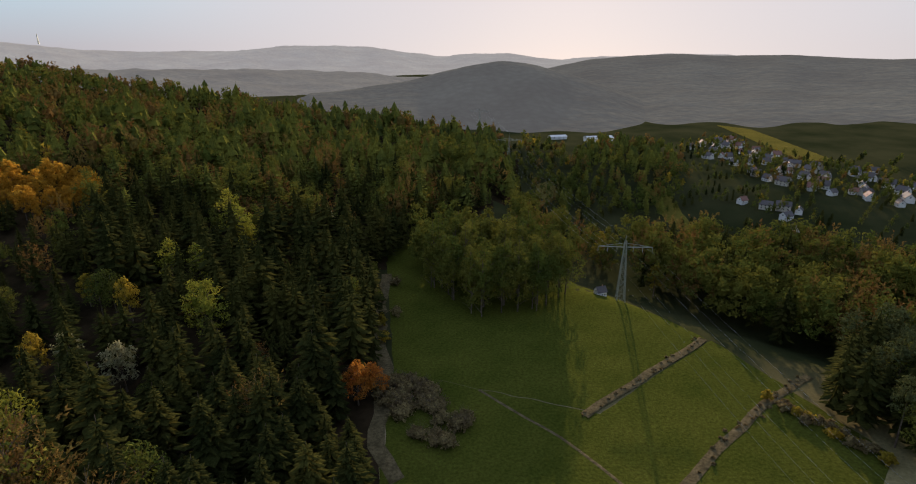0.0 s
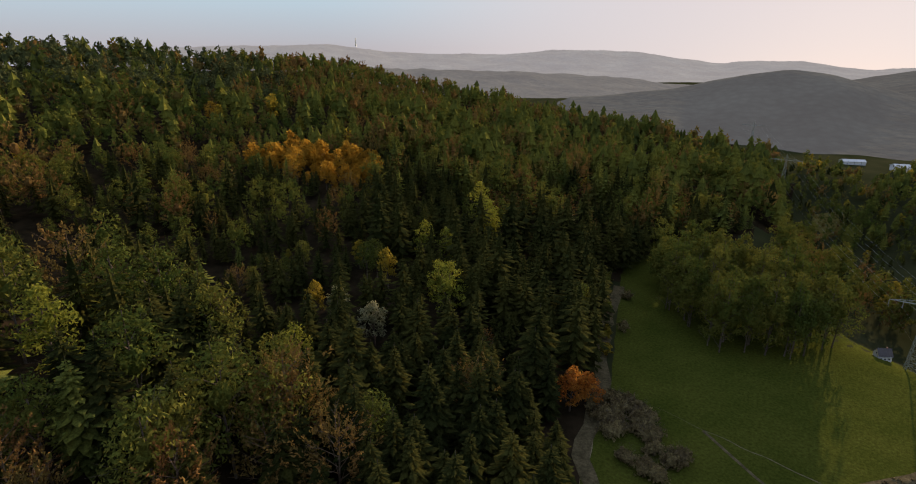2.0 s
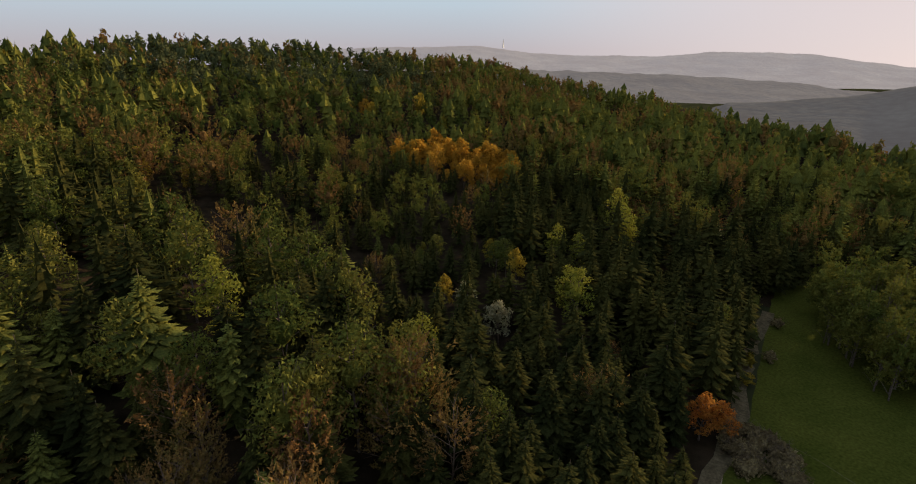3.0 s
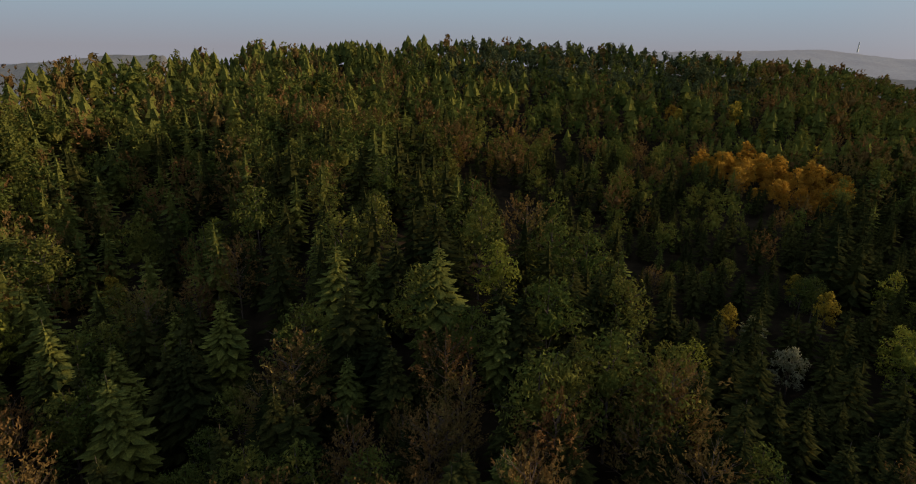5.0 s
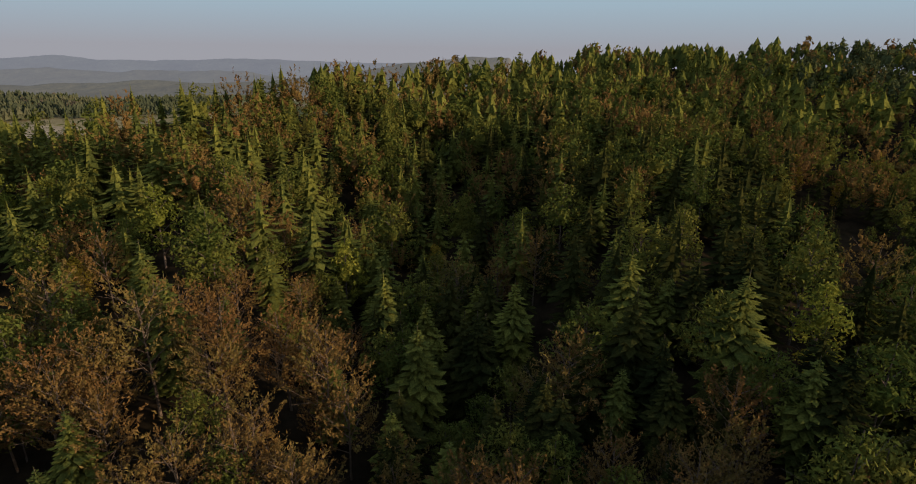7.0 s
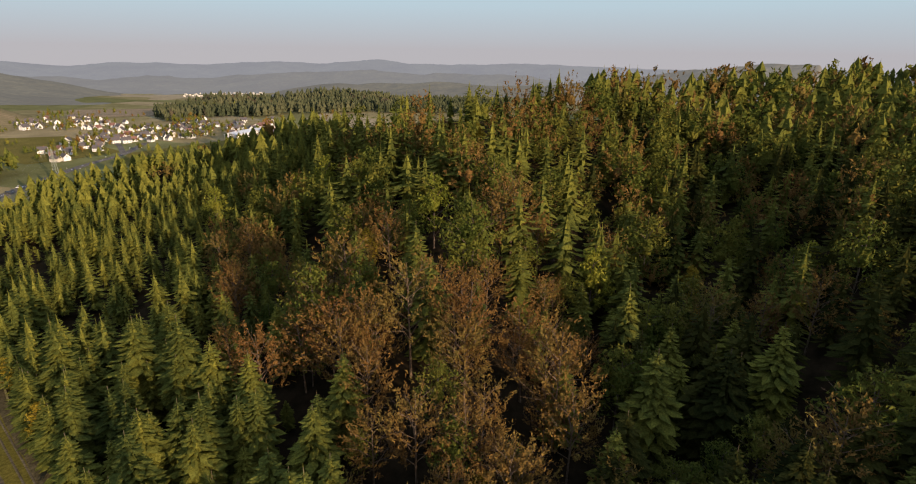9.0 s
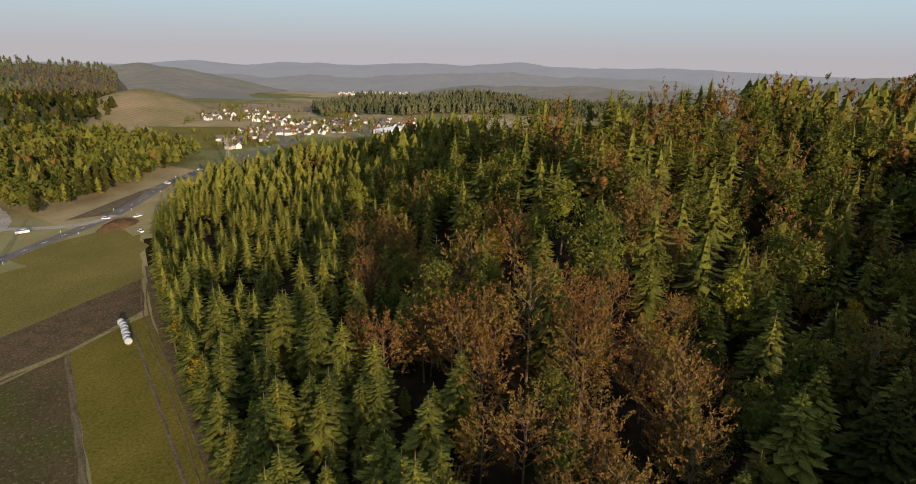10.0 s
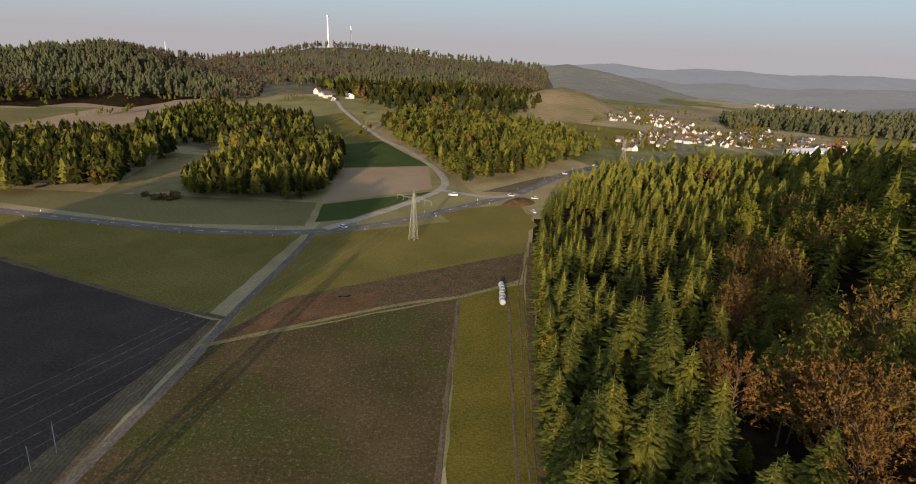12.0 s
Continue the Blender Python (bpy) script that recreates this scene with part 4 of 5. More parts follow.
way("grass_bank", [(-22.6, -60), (-24.6, -110), (-27.6, -150), (-33.6, -215), (-42, -270)], 3.2, M_BANK, "dry tan grass along the foot of the spruces", 0.16, "bank", 0.5)
way("grass_bank", [(-16, -60), (-17.5, -105), (-24, -205)], 1.0, M_DIRT, "bare strip along the green field", 0.12, "bank", 0.3)
way("village_road", [(-221, -545), (-240, -600), (-250, -640), (-300, -660)], 5.0, M_ASPHALT, "village street", 0.2)


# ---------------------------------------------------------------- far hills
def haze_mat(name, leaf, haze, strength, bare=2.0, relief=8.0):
    """Wooded hills miles off; bright haze is put into them as emission."""
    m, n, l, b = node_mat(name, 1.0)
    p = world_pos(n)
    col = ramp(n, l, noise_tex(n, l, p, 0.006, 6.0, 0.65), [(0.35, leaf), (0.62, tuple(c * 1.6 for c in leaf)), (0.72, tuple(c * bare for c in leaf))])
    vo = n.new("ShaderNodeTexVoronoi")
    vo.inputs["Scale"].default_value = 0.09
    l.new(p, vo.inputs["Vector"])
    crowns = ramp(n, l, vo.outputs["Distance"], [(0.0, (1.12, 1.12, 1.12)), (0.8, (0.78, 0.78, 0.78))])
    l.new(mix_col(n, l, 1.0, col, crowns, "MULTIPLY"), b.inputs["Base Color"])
    # an even pale glow stands in for the air before the hills
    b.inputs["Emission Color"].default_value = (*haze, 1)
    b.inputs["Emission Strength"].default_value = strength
    bp = n.new("ShaderNodeBump")
    bp.inputs["Distance"].default_value = relief
    l.new(noise_tex(n, l, p, 0.03, 4.0), bp.inputs["Height"])
    l.new(bp.outputs[0], b.inputs["Normal"])
    return m


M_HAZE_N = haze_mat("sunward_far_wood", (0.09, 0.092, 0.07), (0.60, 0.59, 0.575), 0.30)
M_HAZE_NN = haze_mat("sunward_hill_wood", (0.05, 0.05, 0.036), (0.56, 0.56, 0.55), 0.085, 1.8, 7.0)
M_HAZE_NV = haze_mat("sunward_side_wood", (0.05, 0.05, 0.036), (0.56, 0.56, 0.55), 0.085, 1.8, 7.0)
M_HAZE_PLATEAU = haze_mat("hazed_plateau_wood", (0.07, 0.058, 0.028), (0.55, 0.53, 0.50), 0.05, 1.6)
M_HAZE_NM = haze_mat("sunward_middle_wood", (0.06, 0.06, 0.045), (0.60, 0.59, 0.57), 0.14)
M_HAZE_S = haze_mat("blue_hazed_far_wood", (0.03, 0.035, 0.025), (0.52, 0.56, 0.62), 0.33)
M_HAZE_SV = haze_mat("grey_hazed_far_wood", (0.035, 0.038, 0.025), (0.52, 0.54, 0.56), 0.27)
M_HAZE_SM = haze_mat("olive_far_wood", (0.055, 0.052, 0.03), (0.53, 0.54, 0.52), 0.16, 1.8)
M_HAZE_SS = haze_mat("blue_hazed_hill_wood", (0.08, 0.07, 0.042), (0.53, 0.555, 0.55), 0.16, 2.2)


HILL_TREES = []          # x, y, z, kind, scale


def ridge(name, profile, dist, deep, mat, label, rough=6.0, wooded=(), bare_share=-0.1):
    """A long hill: crest line by bearing and elevation at a distance, sloping down on both sides."""
    B, E = (np.array(c, float) for c in zip(*profile))
    o = np.argsort(B)
    B, E = B[o], E[o]
    a = np.arange(B[0], B[-1], 0.16)
    e = np.interp(a, B, E)
    k = np.ones(9) / 9
    e = np.convolve(np.pad(e, 4, mode="edge"), k, "valid")
    rows = []
    for f in np.concatenate([np.linspace(-1, 0, 22), [0.15, 0.5, 0.8]]):
        h = float(np.interp(f, (-1.0, -0.8, -0.6, -0.4, -0.2, -0.07, 0, 0.15, 0.5, 0.8), (0, 0.12, 0.34, 0.60, 0.84, 0.965, 1.0, 0.9, 0.3, 0)))
        r = dist + f * deep + dist * 0.01 * np.sin(a * 0.9 + f * 2)
        x, y = -np.sin(np.radians(a)) * r, np.cos(np.radians(a)) * r
        g = ground(x, y) - 3
        top = H + np.tan(np.radians(e)) * dist
        jag = rough * (vnoise(x, y, 160, 1) + 0.6 * vnoise(x, y, 70, 2) + 0.35 * vnoise(x, y, 28, 3)) * (0.35 + 0.4 * h) * min(1.0, dist / 3000 + 0.25)
        end = np.clip(np.minimum(a - a[0], a[-1] - a) / 1.5, 0, 1)
        rows.append(np.column_stack([x, y, g + (np.maximum(top - g, 0) * h + jag * (h > 0)) * end]))
    n, m = len(a), len(rows)
    V = np.concatenate(rows)
    gr = rng(7)
    for j in range(5, 22) if wooded else ():          # crowns over the wooded flank
        for i in range(n - 1):
            if wooded[0] < a[i] < wooded[1] and gr.uniform() < 0.5:
                u, v = gr.uniform(0, 1, 2)
                q = V[j * n + i] * (1 - u) + V[(j - 1) * n + i] * u
                q = q + (V[j * n + i + 1] - V[j * n + i]) * v
                patchy = vnoise(q[0], q[1], 130, 5) + 0.5 * gr.uniform(-1, 1)
                HILL_TREES.append((*q.tolist(), 0 if patchy > bare_share else 2, gr.uniform(0.55, 0.85)))
    faces = [(j * n + i, j * n + i + 1, (j + 1) * n + i + 1, (j + 1) * n + i) for j in range(m - 1) for i in range(n - 1)]
    ob = new(name, from_arrays(name, V.tolist(), faces, [mat], True))
    return tagged(ob, label, "hills", kind="structure")


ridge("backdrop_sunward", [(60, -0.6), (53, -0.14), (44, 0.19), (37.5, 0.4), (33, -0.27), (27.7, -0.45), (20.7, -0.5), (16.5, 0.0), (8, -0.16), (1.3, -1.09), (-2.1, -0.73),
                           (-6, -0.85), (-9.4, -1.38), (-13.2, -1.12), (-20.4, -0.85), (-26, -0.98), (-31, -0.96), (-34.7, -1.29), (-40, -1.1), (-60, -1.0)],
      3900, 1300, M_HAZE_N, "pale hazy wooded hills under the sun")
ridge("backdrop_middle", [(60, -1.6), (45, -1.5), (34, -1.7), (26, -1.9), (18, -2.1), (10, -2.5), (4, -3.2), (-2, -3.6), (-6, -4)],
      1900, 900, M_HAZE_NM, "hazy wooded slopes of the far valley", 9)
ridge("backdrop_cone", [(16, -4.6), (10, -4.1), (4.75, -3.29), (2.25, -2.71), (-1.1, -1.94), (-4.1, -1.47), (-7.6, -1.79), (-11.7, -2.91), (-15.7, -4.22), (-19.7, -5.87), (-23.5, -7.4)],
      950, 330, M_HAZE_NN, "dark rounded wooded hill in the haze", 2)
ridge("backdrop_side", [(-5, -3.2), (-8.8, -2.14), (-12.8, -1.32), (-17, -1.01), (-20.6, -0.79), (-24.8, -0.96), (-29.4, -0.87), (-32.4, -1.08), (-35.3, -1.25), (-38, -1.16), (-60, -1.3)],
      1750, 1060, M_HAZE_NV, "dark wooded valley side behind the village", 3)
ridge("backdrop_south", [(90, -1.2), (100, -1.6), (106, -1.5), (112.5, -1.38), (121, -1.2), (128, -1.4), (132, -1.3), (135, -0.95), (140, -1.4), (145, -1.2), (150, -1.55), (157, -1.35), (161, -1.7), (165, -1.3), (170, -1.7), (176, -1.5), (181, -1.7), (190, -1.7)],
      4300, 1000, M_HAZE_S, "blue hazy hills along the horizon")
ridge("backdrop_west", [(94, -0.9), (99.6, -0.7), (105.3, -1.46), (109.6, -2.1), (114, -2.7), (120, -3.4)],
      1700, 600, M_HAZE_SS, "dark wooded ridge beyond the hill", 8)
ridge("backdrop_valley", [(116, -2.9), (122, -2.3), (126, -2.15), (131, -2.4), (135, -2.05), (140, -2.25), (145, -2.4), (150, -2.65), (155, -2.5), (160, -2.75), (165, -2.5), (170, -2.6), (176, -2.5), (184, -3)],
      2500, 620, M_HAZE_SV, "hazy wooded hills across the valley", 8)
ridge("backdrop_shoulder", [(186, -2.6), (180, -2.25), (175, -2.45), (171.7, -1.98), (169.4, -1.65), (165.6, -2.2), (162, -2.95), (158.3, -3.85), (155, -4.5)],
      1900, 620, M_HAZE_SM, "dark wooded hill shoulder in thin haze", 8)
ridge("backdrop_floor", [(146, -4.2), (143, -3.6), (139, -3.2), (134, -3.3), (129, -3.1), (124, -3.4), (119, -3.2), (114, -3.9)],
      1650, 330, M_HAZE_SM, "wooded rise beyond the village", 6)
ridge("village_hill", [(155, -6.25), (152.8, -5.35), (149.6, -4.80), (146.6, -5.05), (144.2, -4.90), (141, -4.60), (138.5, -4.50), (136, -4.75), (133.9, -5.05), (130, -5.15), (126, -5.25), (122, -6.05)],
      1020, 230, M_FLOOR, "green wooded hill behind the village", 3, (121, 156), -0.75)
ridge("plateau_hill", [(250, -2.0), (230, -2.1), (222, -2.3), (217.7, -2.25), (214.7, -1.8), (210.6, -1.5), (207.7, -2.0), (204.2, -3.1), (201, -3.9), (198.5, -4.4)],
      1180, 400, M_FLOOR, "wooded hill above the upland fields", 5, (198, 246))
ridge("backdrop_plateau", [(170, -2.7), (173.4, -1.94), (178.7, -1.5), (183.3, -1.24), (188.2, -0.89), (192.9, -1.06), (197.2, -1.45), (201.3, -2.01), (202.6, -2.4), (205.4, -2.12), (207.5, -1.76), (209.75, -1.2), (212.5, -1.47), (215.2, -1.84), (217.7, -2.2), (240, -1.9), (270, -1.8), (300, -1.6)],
      1550, 620, M_HAZE_PLATEAU, "brown and green wooded plateau", 12, (171, 221))
ridge("backdrop_knoll", [(177.5, -6.6), (175.9, -5.99), (174.2, -5.07), (172, -4.1), (169.5, -3.73), (167, -4.14), (164.9, -5.2), (163, -6.0), (161.5, -6.5)],
      960, 220, M_KNOLL, "round stubble-covered knoll above the village", 1.5)


# ---------------------------------------------------------------- made things
def simple(name, col, rough=0.6, metal=0.0, grime=0.25, scale=3.0):
    m, n, l, b = node_mat(name, rough)
    p = n.new("ShaderNodeTexCoord").outputs["Object"]
    g = ramp(n, l, noise_tex(n, l, p, scale, 4.0), [(0.3, (1 - grime,) * 3), (0.7, (1 + grime * 0.4,) * 3)])
    l.new(mix_col(n, l, 1.0, col, g, "MULTIPLY"), b.inputs["Base Color"])
    b.inputs["Metallic"].default_value = metal
    b.inputs["Specular IOR Level"].default_value = 0.4
    return m


M_STEEL = simple("galvanised_steel", (0.26, 0.28, 0.22), 0.5, 0.3)
M_WIRE = simple("aluminium_wire", (0.40, 0.39, 0.37), 0.45, 0.6)
M_INSUL = simple("glazed_insulator", (0.35, 0.33, 0.30), 0.25)
M_PLASTER = simple("white_plaster", (0.66, 0.64, 0.60), 0.9, 0, 0.12, 0.6)
M_CREAM = simple("cream_plaster", (0.52, 0.47, 0.38), 0.9, 0, 0.12, 0.6)
M_REDROOF = simple("red_tiles", (0.21, 0.10, 0.07), 0.8, 0, 0.3, 1.5)
M_DARKROOF = simple("dark_tiles", (0.10, 0.085, 0.08), 0.8, 0, 0.3, 1.5)
M_TINROOF = simple("pale_sheet_roof", (0.62, 0.62, 0.60), 0.45, 0.2, 0.15, 0.5)
M_PANE = simple("dark_pane", (0.03, 0.035, 0.045), 0.12)
M_CARWHITE = simple("white_car_paint", (0.78, 0.78, 0.77), 0.25)
M_CARDARK = simple("dark_car_paint", (0.05, 0.055, 0.06), 0.25)
M_TYRE = simple("tyre_rubber", (0.02, 0.02, 0.02), 0.8)
M_WRAP = simple("pale_silage_wrap", (0.36, 0.385, 0.39), 0.4, 0, 0.2)
M_POST = simple("white_post", (0.8, 0.8, 0.78), 0.5)
M_MARK = simple("road_paint", (0.72, 0.72, 0.70), 0.7)
M_WOODGREY = simple("grey_timber", (0.22, 0.20, 0.18), 0.9)


def part(name, tris, mat, parent, label="", smooth=False):
    ob = new(name, tri_mesh(name, tris, [mat], smooth))
    ob.parent = parent
    if label:
        ob["label"] = label
    return ob


def box(x0, x1, y0, y1, z0, z1, top=1.0):
    """A block; top < 1 narrows its upper face."""
    cx, cy = (x0 + x1) / 2, (y0 + y1) / 2
    lo = [(x0, y0, z0), (x1, y0, z0), (x1, y1, z0), (x0, y1, z0)]
    hi = [(cx + (x - cx) * top, cy + (y - cy) * top, z1) for x, y, _ in lo]
    v = lo + hi
    q = [(3, 2, 1, 0), (4, 5, 6, 7), (0, 1, 5, 4), (1, 2, 6, 5), (2, 3, 7, 6), (3, 0, 4, 7)]
    return np.array([v[i] for a, b, c, d in q for i in (a, b, c, a, c, d)], float)


def tris(*quads):
    out = []
    for q in quads:
        for i in range(1, len(q) - 1):
            out += [q[0], q[i], q[i + 1]]
    return np.array(out, float)


def stay(p, q, r=0.045):
    return spike(p, q, r, r, 4)


# lattice pylon with one crossarm level and a peak
def pylon(x, y, z, h, turn, label, width=5.0, arm=10.5, thick=1.0):
    root = group_empty("pylon", pose(x, y, z, 0, 0, turn))
    ha = h * 0.90
    def half(zz):
        return width / 2 * (1 - zz / h * 0.78)
    for sx, sy in ((1, 1), (1, -1), (-1, 1), (-1, -1)):
        part("leg", spike((sx * half(0), sy * half(0), -0.3), (sx * half(h), sy * half(h), h), 0.12 * thick, 0.07 * thick, 4), M_STEEL, root)
    levels = np.linspace(0, h, 11)
    for i in range(10):
        a, b = levels[i], levels[i + 1]
        br = []
        for (ux, uy), (vx, vy) in (((1, 1), (1, -1)), ((1, -1), (-1, -1)), ((-1, -1), (-1, 1)), ((-1, 1), (1, 1))):
            br.append(stay((ux * half(a), uy * half(a), a), (vx * half(b), vy * half(b), b), 0.045 * thick))
            br.append(stay((vx * half(a), vy * half(a), a), (ux * half(b), uy * half(b), b), 0.045 * thick))
            br.append(stay((ux * half(b), uy * half(b), b), (vx * half(b), vy * half(b), b), 0.045 * thick))
        part("lattice_brace", np.concatenate(br), M_STEEL, root)
    for s in (-1, 1):
        A = [stay((s * 0.5, 0.5, ha), (s * arm, 0, ha + 0.15), 0.09), stay((s * 0.5, -0.5, ha), (s * arm, 0, ha + 0.15), 0.09), stay((s * 0.4, 0, ha + 1.7), (s * arm, 0, ha + 0.15), 0.08)]
        for k in range(1, 6):
            f = k / 6
            A.append(stay((s * (0.5 + (arm - 0.5) * f), 0.5 * (1 - f), ha), (s * (0.4 + (arm - 0.4) * (f - 0.08)), 0, ha + 1.7 - 1.55 * f)))
            A.append(stay((s * (0.5 + (arm - 0.5) * f), 0.5 * (1 - f), ha), (s * (0.5 + (arm - 0.5) * (f - 0.15)), -0.5 * (1 - f), ha)))
        part("crossarm", np.concatenate(A), M_STEEL, root)
        for o in (0.3, 0.64, 1.0):
            iv, fv = lathe([(0.05, -1.95)] + [(0.15 if k % 2 else 0.05, -1.9 + 0.1 * k) for k in range(19)] + [(0.04, 0.0)])
            ins = new("insulator", tri_mesh("insulator", iv, [M_INSUL], True, fv))
            ins.parent, ins.location = root, (s * arm * o, 0, ha)
    part("peak", np.concatenate([stay((0.5, 0, h - 1), (0, 0, h + 2.2)), stay((-0.5, 0, h - 1), (0, 0, h + 2.2)), stay((0, 0.5, h - 1), (0, 0, h + 2.2))]), M_STEEL, root)
    return tagged(root, label, "pylon", "pylons of the power line", "thing"), ha - 1.95


PYLONS = [(24, 620, 4, 26, -4), (44, 480, 2, 24, -5), (66, 208, 0, 26, -5), (79, -63, 0, 38, 3), (19, -269, 0, 24, -33), (-143, -470, 2, 24, 35)]
hang = []
for px, py, pz, ph, pt in PYLONS:
    ob, low = pylon(px, py, float(ground(px, py)), ph, pt, "grey lattice steel pylon carrying six wires", 7.0 if ph > 30 else 3.4, 10.5, 2.6 if ph > 30 else 1.3)
    hang.append((np.array([px, py, float(ground(px, py)) + low]), math.radians(pt)))
for (p, a), (q, b) in zip(hang[:-1], hang[1:]):
    for o in (-10.5, -6.7, -3.15, 3.15, 6.7, 10.5):
        A = p + np.array([math.cos(a) * o, math.sin(a) * o, 0])
        B = q + np.array([math.cos(b) * o, math.sin(b) * o, 0])
        t = np.linspace(0, 1, 25)[:, None]
        L = np.linalg.norm(B - A)
        line = A + (B - A) * t - np.array([0, 0, 1]) * (4 * t * (1 - t)) * (L / 300) ** 2 * 7
        w = np.concatenate([spike(line[i], line[i + 1], 0.02 if B[1] > 0 else 0.012, 0.02 if B[1] > 0 else 0.012, 3) for i in range(24)])
        tagged(new("power_line", tri_mesh("power_line", w, [M_WIRE])), "thin sagging aluminium wire between pylons", "wire", "wires of the power line", "thing")


# houses
def house(seed, L, W, wall_h, rise, wall_mat, roof_mat, label):
    g = rng(seed)
    root = group_empty("house", Matrix())
    l, w = L / 2, W / 2
    body = tris([(-l, -w, -1), (l, -w, -1), (l, -w, wall_h), (-l, -w, wall_h)], [(l, w, -1), (-l, w, -1), (-l, w, wall_h), (l, w, wall_h)],
                [(l, -w, -1), (l, w, -1), (l, w, wall_h), (l, 0, wall_h + rise), (l, -w, wall_h)],
                [(-l, w, -1), (-l, -w, -1), (-l, -w, wall_h), (-l, 0, wall_h + rise), (-l, w, wall_h)])
    part("wall", body, wall_mat, root)
    o, e, k = 0.6, rise / w, 0.28
    for s in (-1, 1):
        y0, z0 = s * (w + o), wall_h - o * e
        a, b, c, d = (-l - o, y0, z0), (l + o, y0, z0), (l + o, 0, wall_h + rise), (-l - o, 0, wall_h + rise)
        up = [(p[0], p[1], p[2] + k) for p in (a, b, c, d)]
        part("roof", tris([a, b, c, d], up, [a, b, up[1], up[0]], [b, c, up[2], up[1]], [d, a, up[0], up[3]]), roof_mat, root)
    part("chimney", box(l * 0.3, l * 0.3 + 0.8, -0.4, 0.4, wall_h + rise * 0.6, wall_h + rise + 1.2), M_REDROOF, root)
    for s in (-1, 1):
        for f in (-0.6, 0.0, 0.6):
            for zz in ((1.0,) if wall_h < 4 else (1.0, 3.6)):
                part("window", box(f * l - 0.6, f * l + 0.6, s * w - 0.03 + (0.02 * s), s * w + 0.03 + (0.02 * s), zz, zz + 1.3), M_PANE, root)
        part("window", box(s * l - 0.05, s * l + 0.05, -0.7, 0.7, wall_h - 0.2, wall_h + 1.2), M_PANE, root)
    return tagged(root, label, "house", "houses of the village", "thing")


PROTO = [house(1, 12, 9, 5.2, 4.2, M_PLASTER, M_DARKROOF, "white village house with a dark tiled gable roof"),
         house(2, 11, 9, 5.0, 4.4, M_PLASTER, M_REDROOF, "white village house with a red tiled gable roof"),
         house(3, 14, 10, 5.4, 4.0, M_CREAM, M_DARKROOF, "cream village house with a dark gable roof"),
         house(4, 10, 8, 4.6, 4.6, M_PLASTER, M_DARKROOF, "small white house with a steep dark roof")]
HALL = [house(5, 30, 14, 4.5, 2.2, M_PLASTER, M_TINROOF, "long low white hall with a pale sheet roof"),
        house(6, 22, 12, 4.5, 3.0, M_PLASTER, M_REDROOF, "broad white hall with a red roof")]
placed = {}


def settle(proto, x, y, turn, s=1.0):
    m = pose(x, y, float(ground(x, y)), 0, 0, turn) @ Matrix.Diagonal((s, s, s, 1))
    if proto.name not in placed:
        placed[proto.name] = 1
        proto.matrix_world = m
    else:
        copy_thing(proto, Matrix()).matrix_world = m


VILLAGES = [([(-184, -633), (-232, -676), (-344, -706), (-410, -719), (-330, -566), (-280, -580), (-227, -586), (-160, -538)], 15, 1, 0.62),
            ([(-226, -850), (-312, -896), (-322, -770), (-294, -696), (-245, -718), (-204, -762)], 22, 2, 0.64),
            ([(-399, -686), (-448, -622), (-380, -523), (-317, -528)], 22, 3, 0.64),
            ([(201, 526), (266, 574), (285, 498), (297, 442), (341, 410), (275, 324), (244, 351), (227, 382), (220, 437)], 15, 4, 0.58),
            ([(186, 376), (211, 367), (218, 338), (198, 311), (178, 339)], 15, 5, 0.55)]
VILLAGE_TREES = []
for poly, step, seed, size in VILLAGES:
    g = rng(300 + seed)
    for hx, hy in zip(*scatter(poly, step, 310 + seed)):
        if g.uniform() < 0.82:
            settle(PROTO[int(g.choice(4, p=(0.45, 0.15, 0.15, 0.25)))], hx, hy, 25 * round(g.uniform(0, 7)) + g.uniform(-8, 8), size * g.uniform(0.8, 1.1))
        VILLAGE_TREES += [(hx + g.uniform(-8, 8), hy - g.uniform(7, 10)), (hx + g.uniform(-8, 8), hy + g.uniform(8, 12)), (hx + g.uniform(8, 12), hy + g.uniform(-9, 9)), (hx - g.uniform(7, 11), hy + g.uniform(-9, 9))]
settle(HALL[0], -335, -540, 20)
settle(HALL[0], -365, -560, 30, 0.7)
settle(HALL[1], -392, -585, 25, 0.9)
settle(HALL[0], 164, -898, 95)
settle(HALL[0], 205, -905, 80, 0.8)
settle(HALL[1], 182, -858, 100, 0.7)
settle(PROTO[0], 196, -880, 30)
settle(PROTO[1], 222, -930, 70)
settle(HALL[0], 143, 572, 10, 0.9)
settle(HALL[0], 104, 588, 15, 0.6)
settle(PROTO[3], 59, 213, 20, 0.42)
settle(PROTO[3], 353, -477, 50, 0.7)


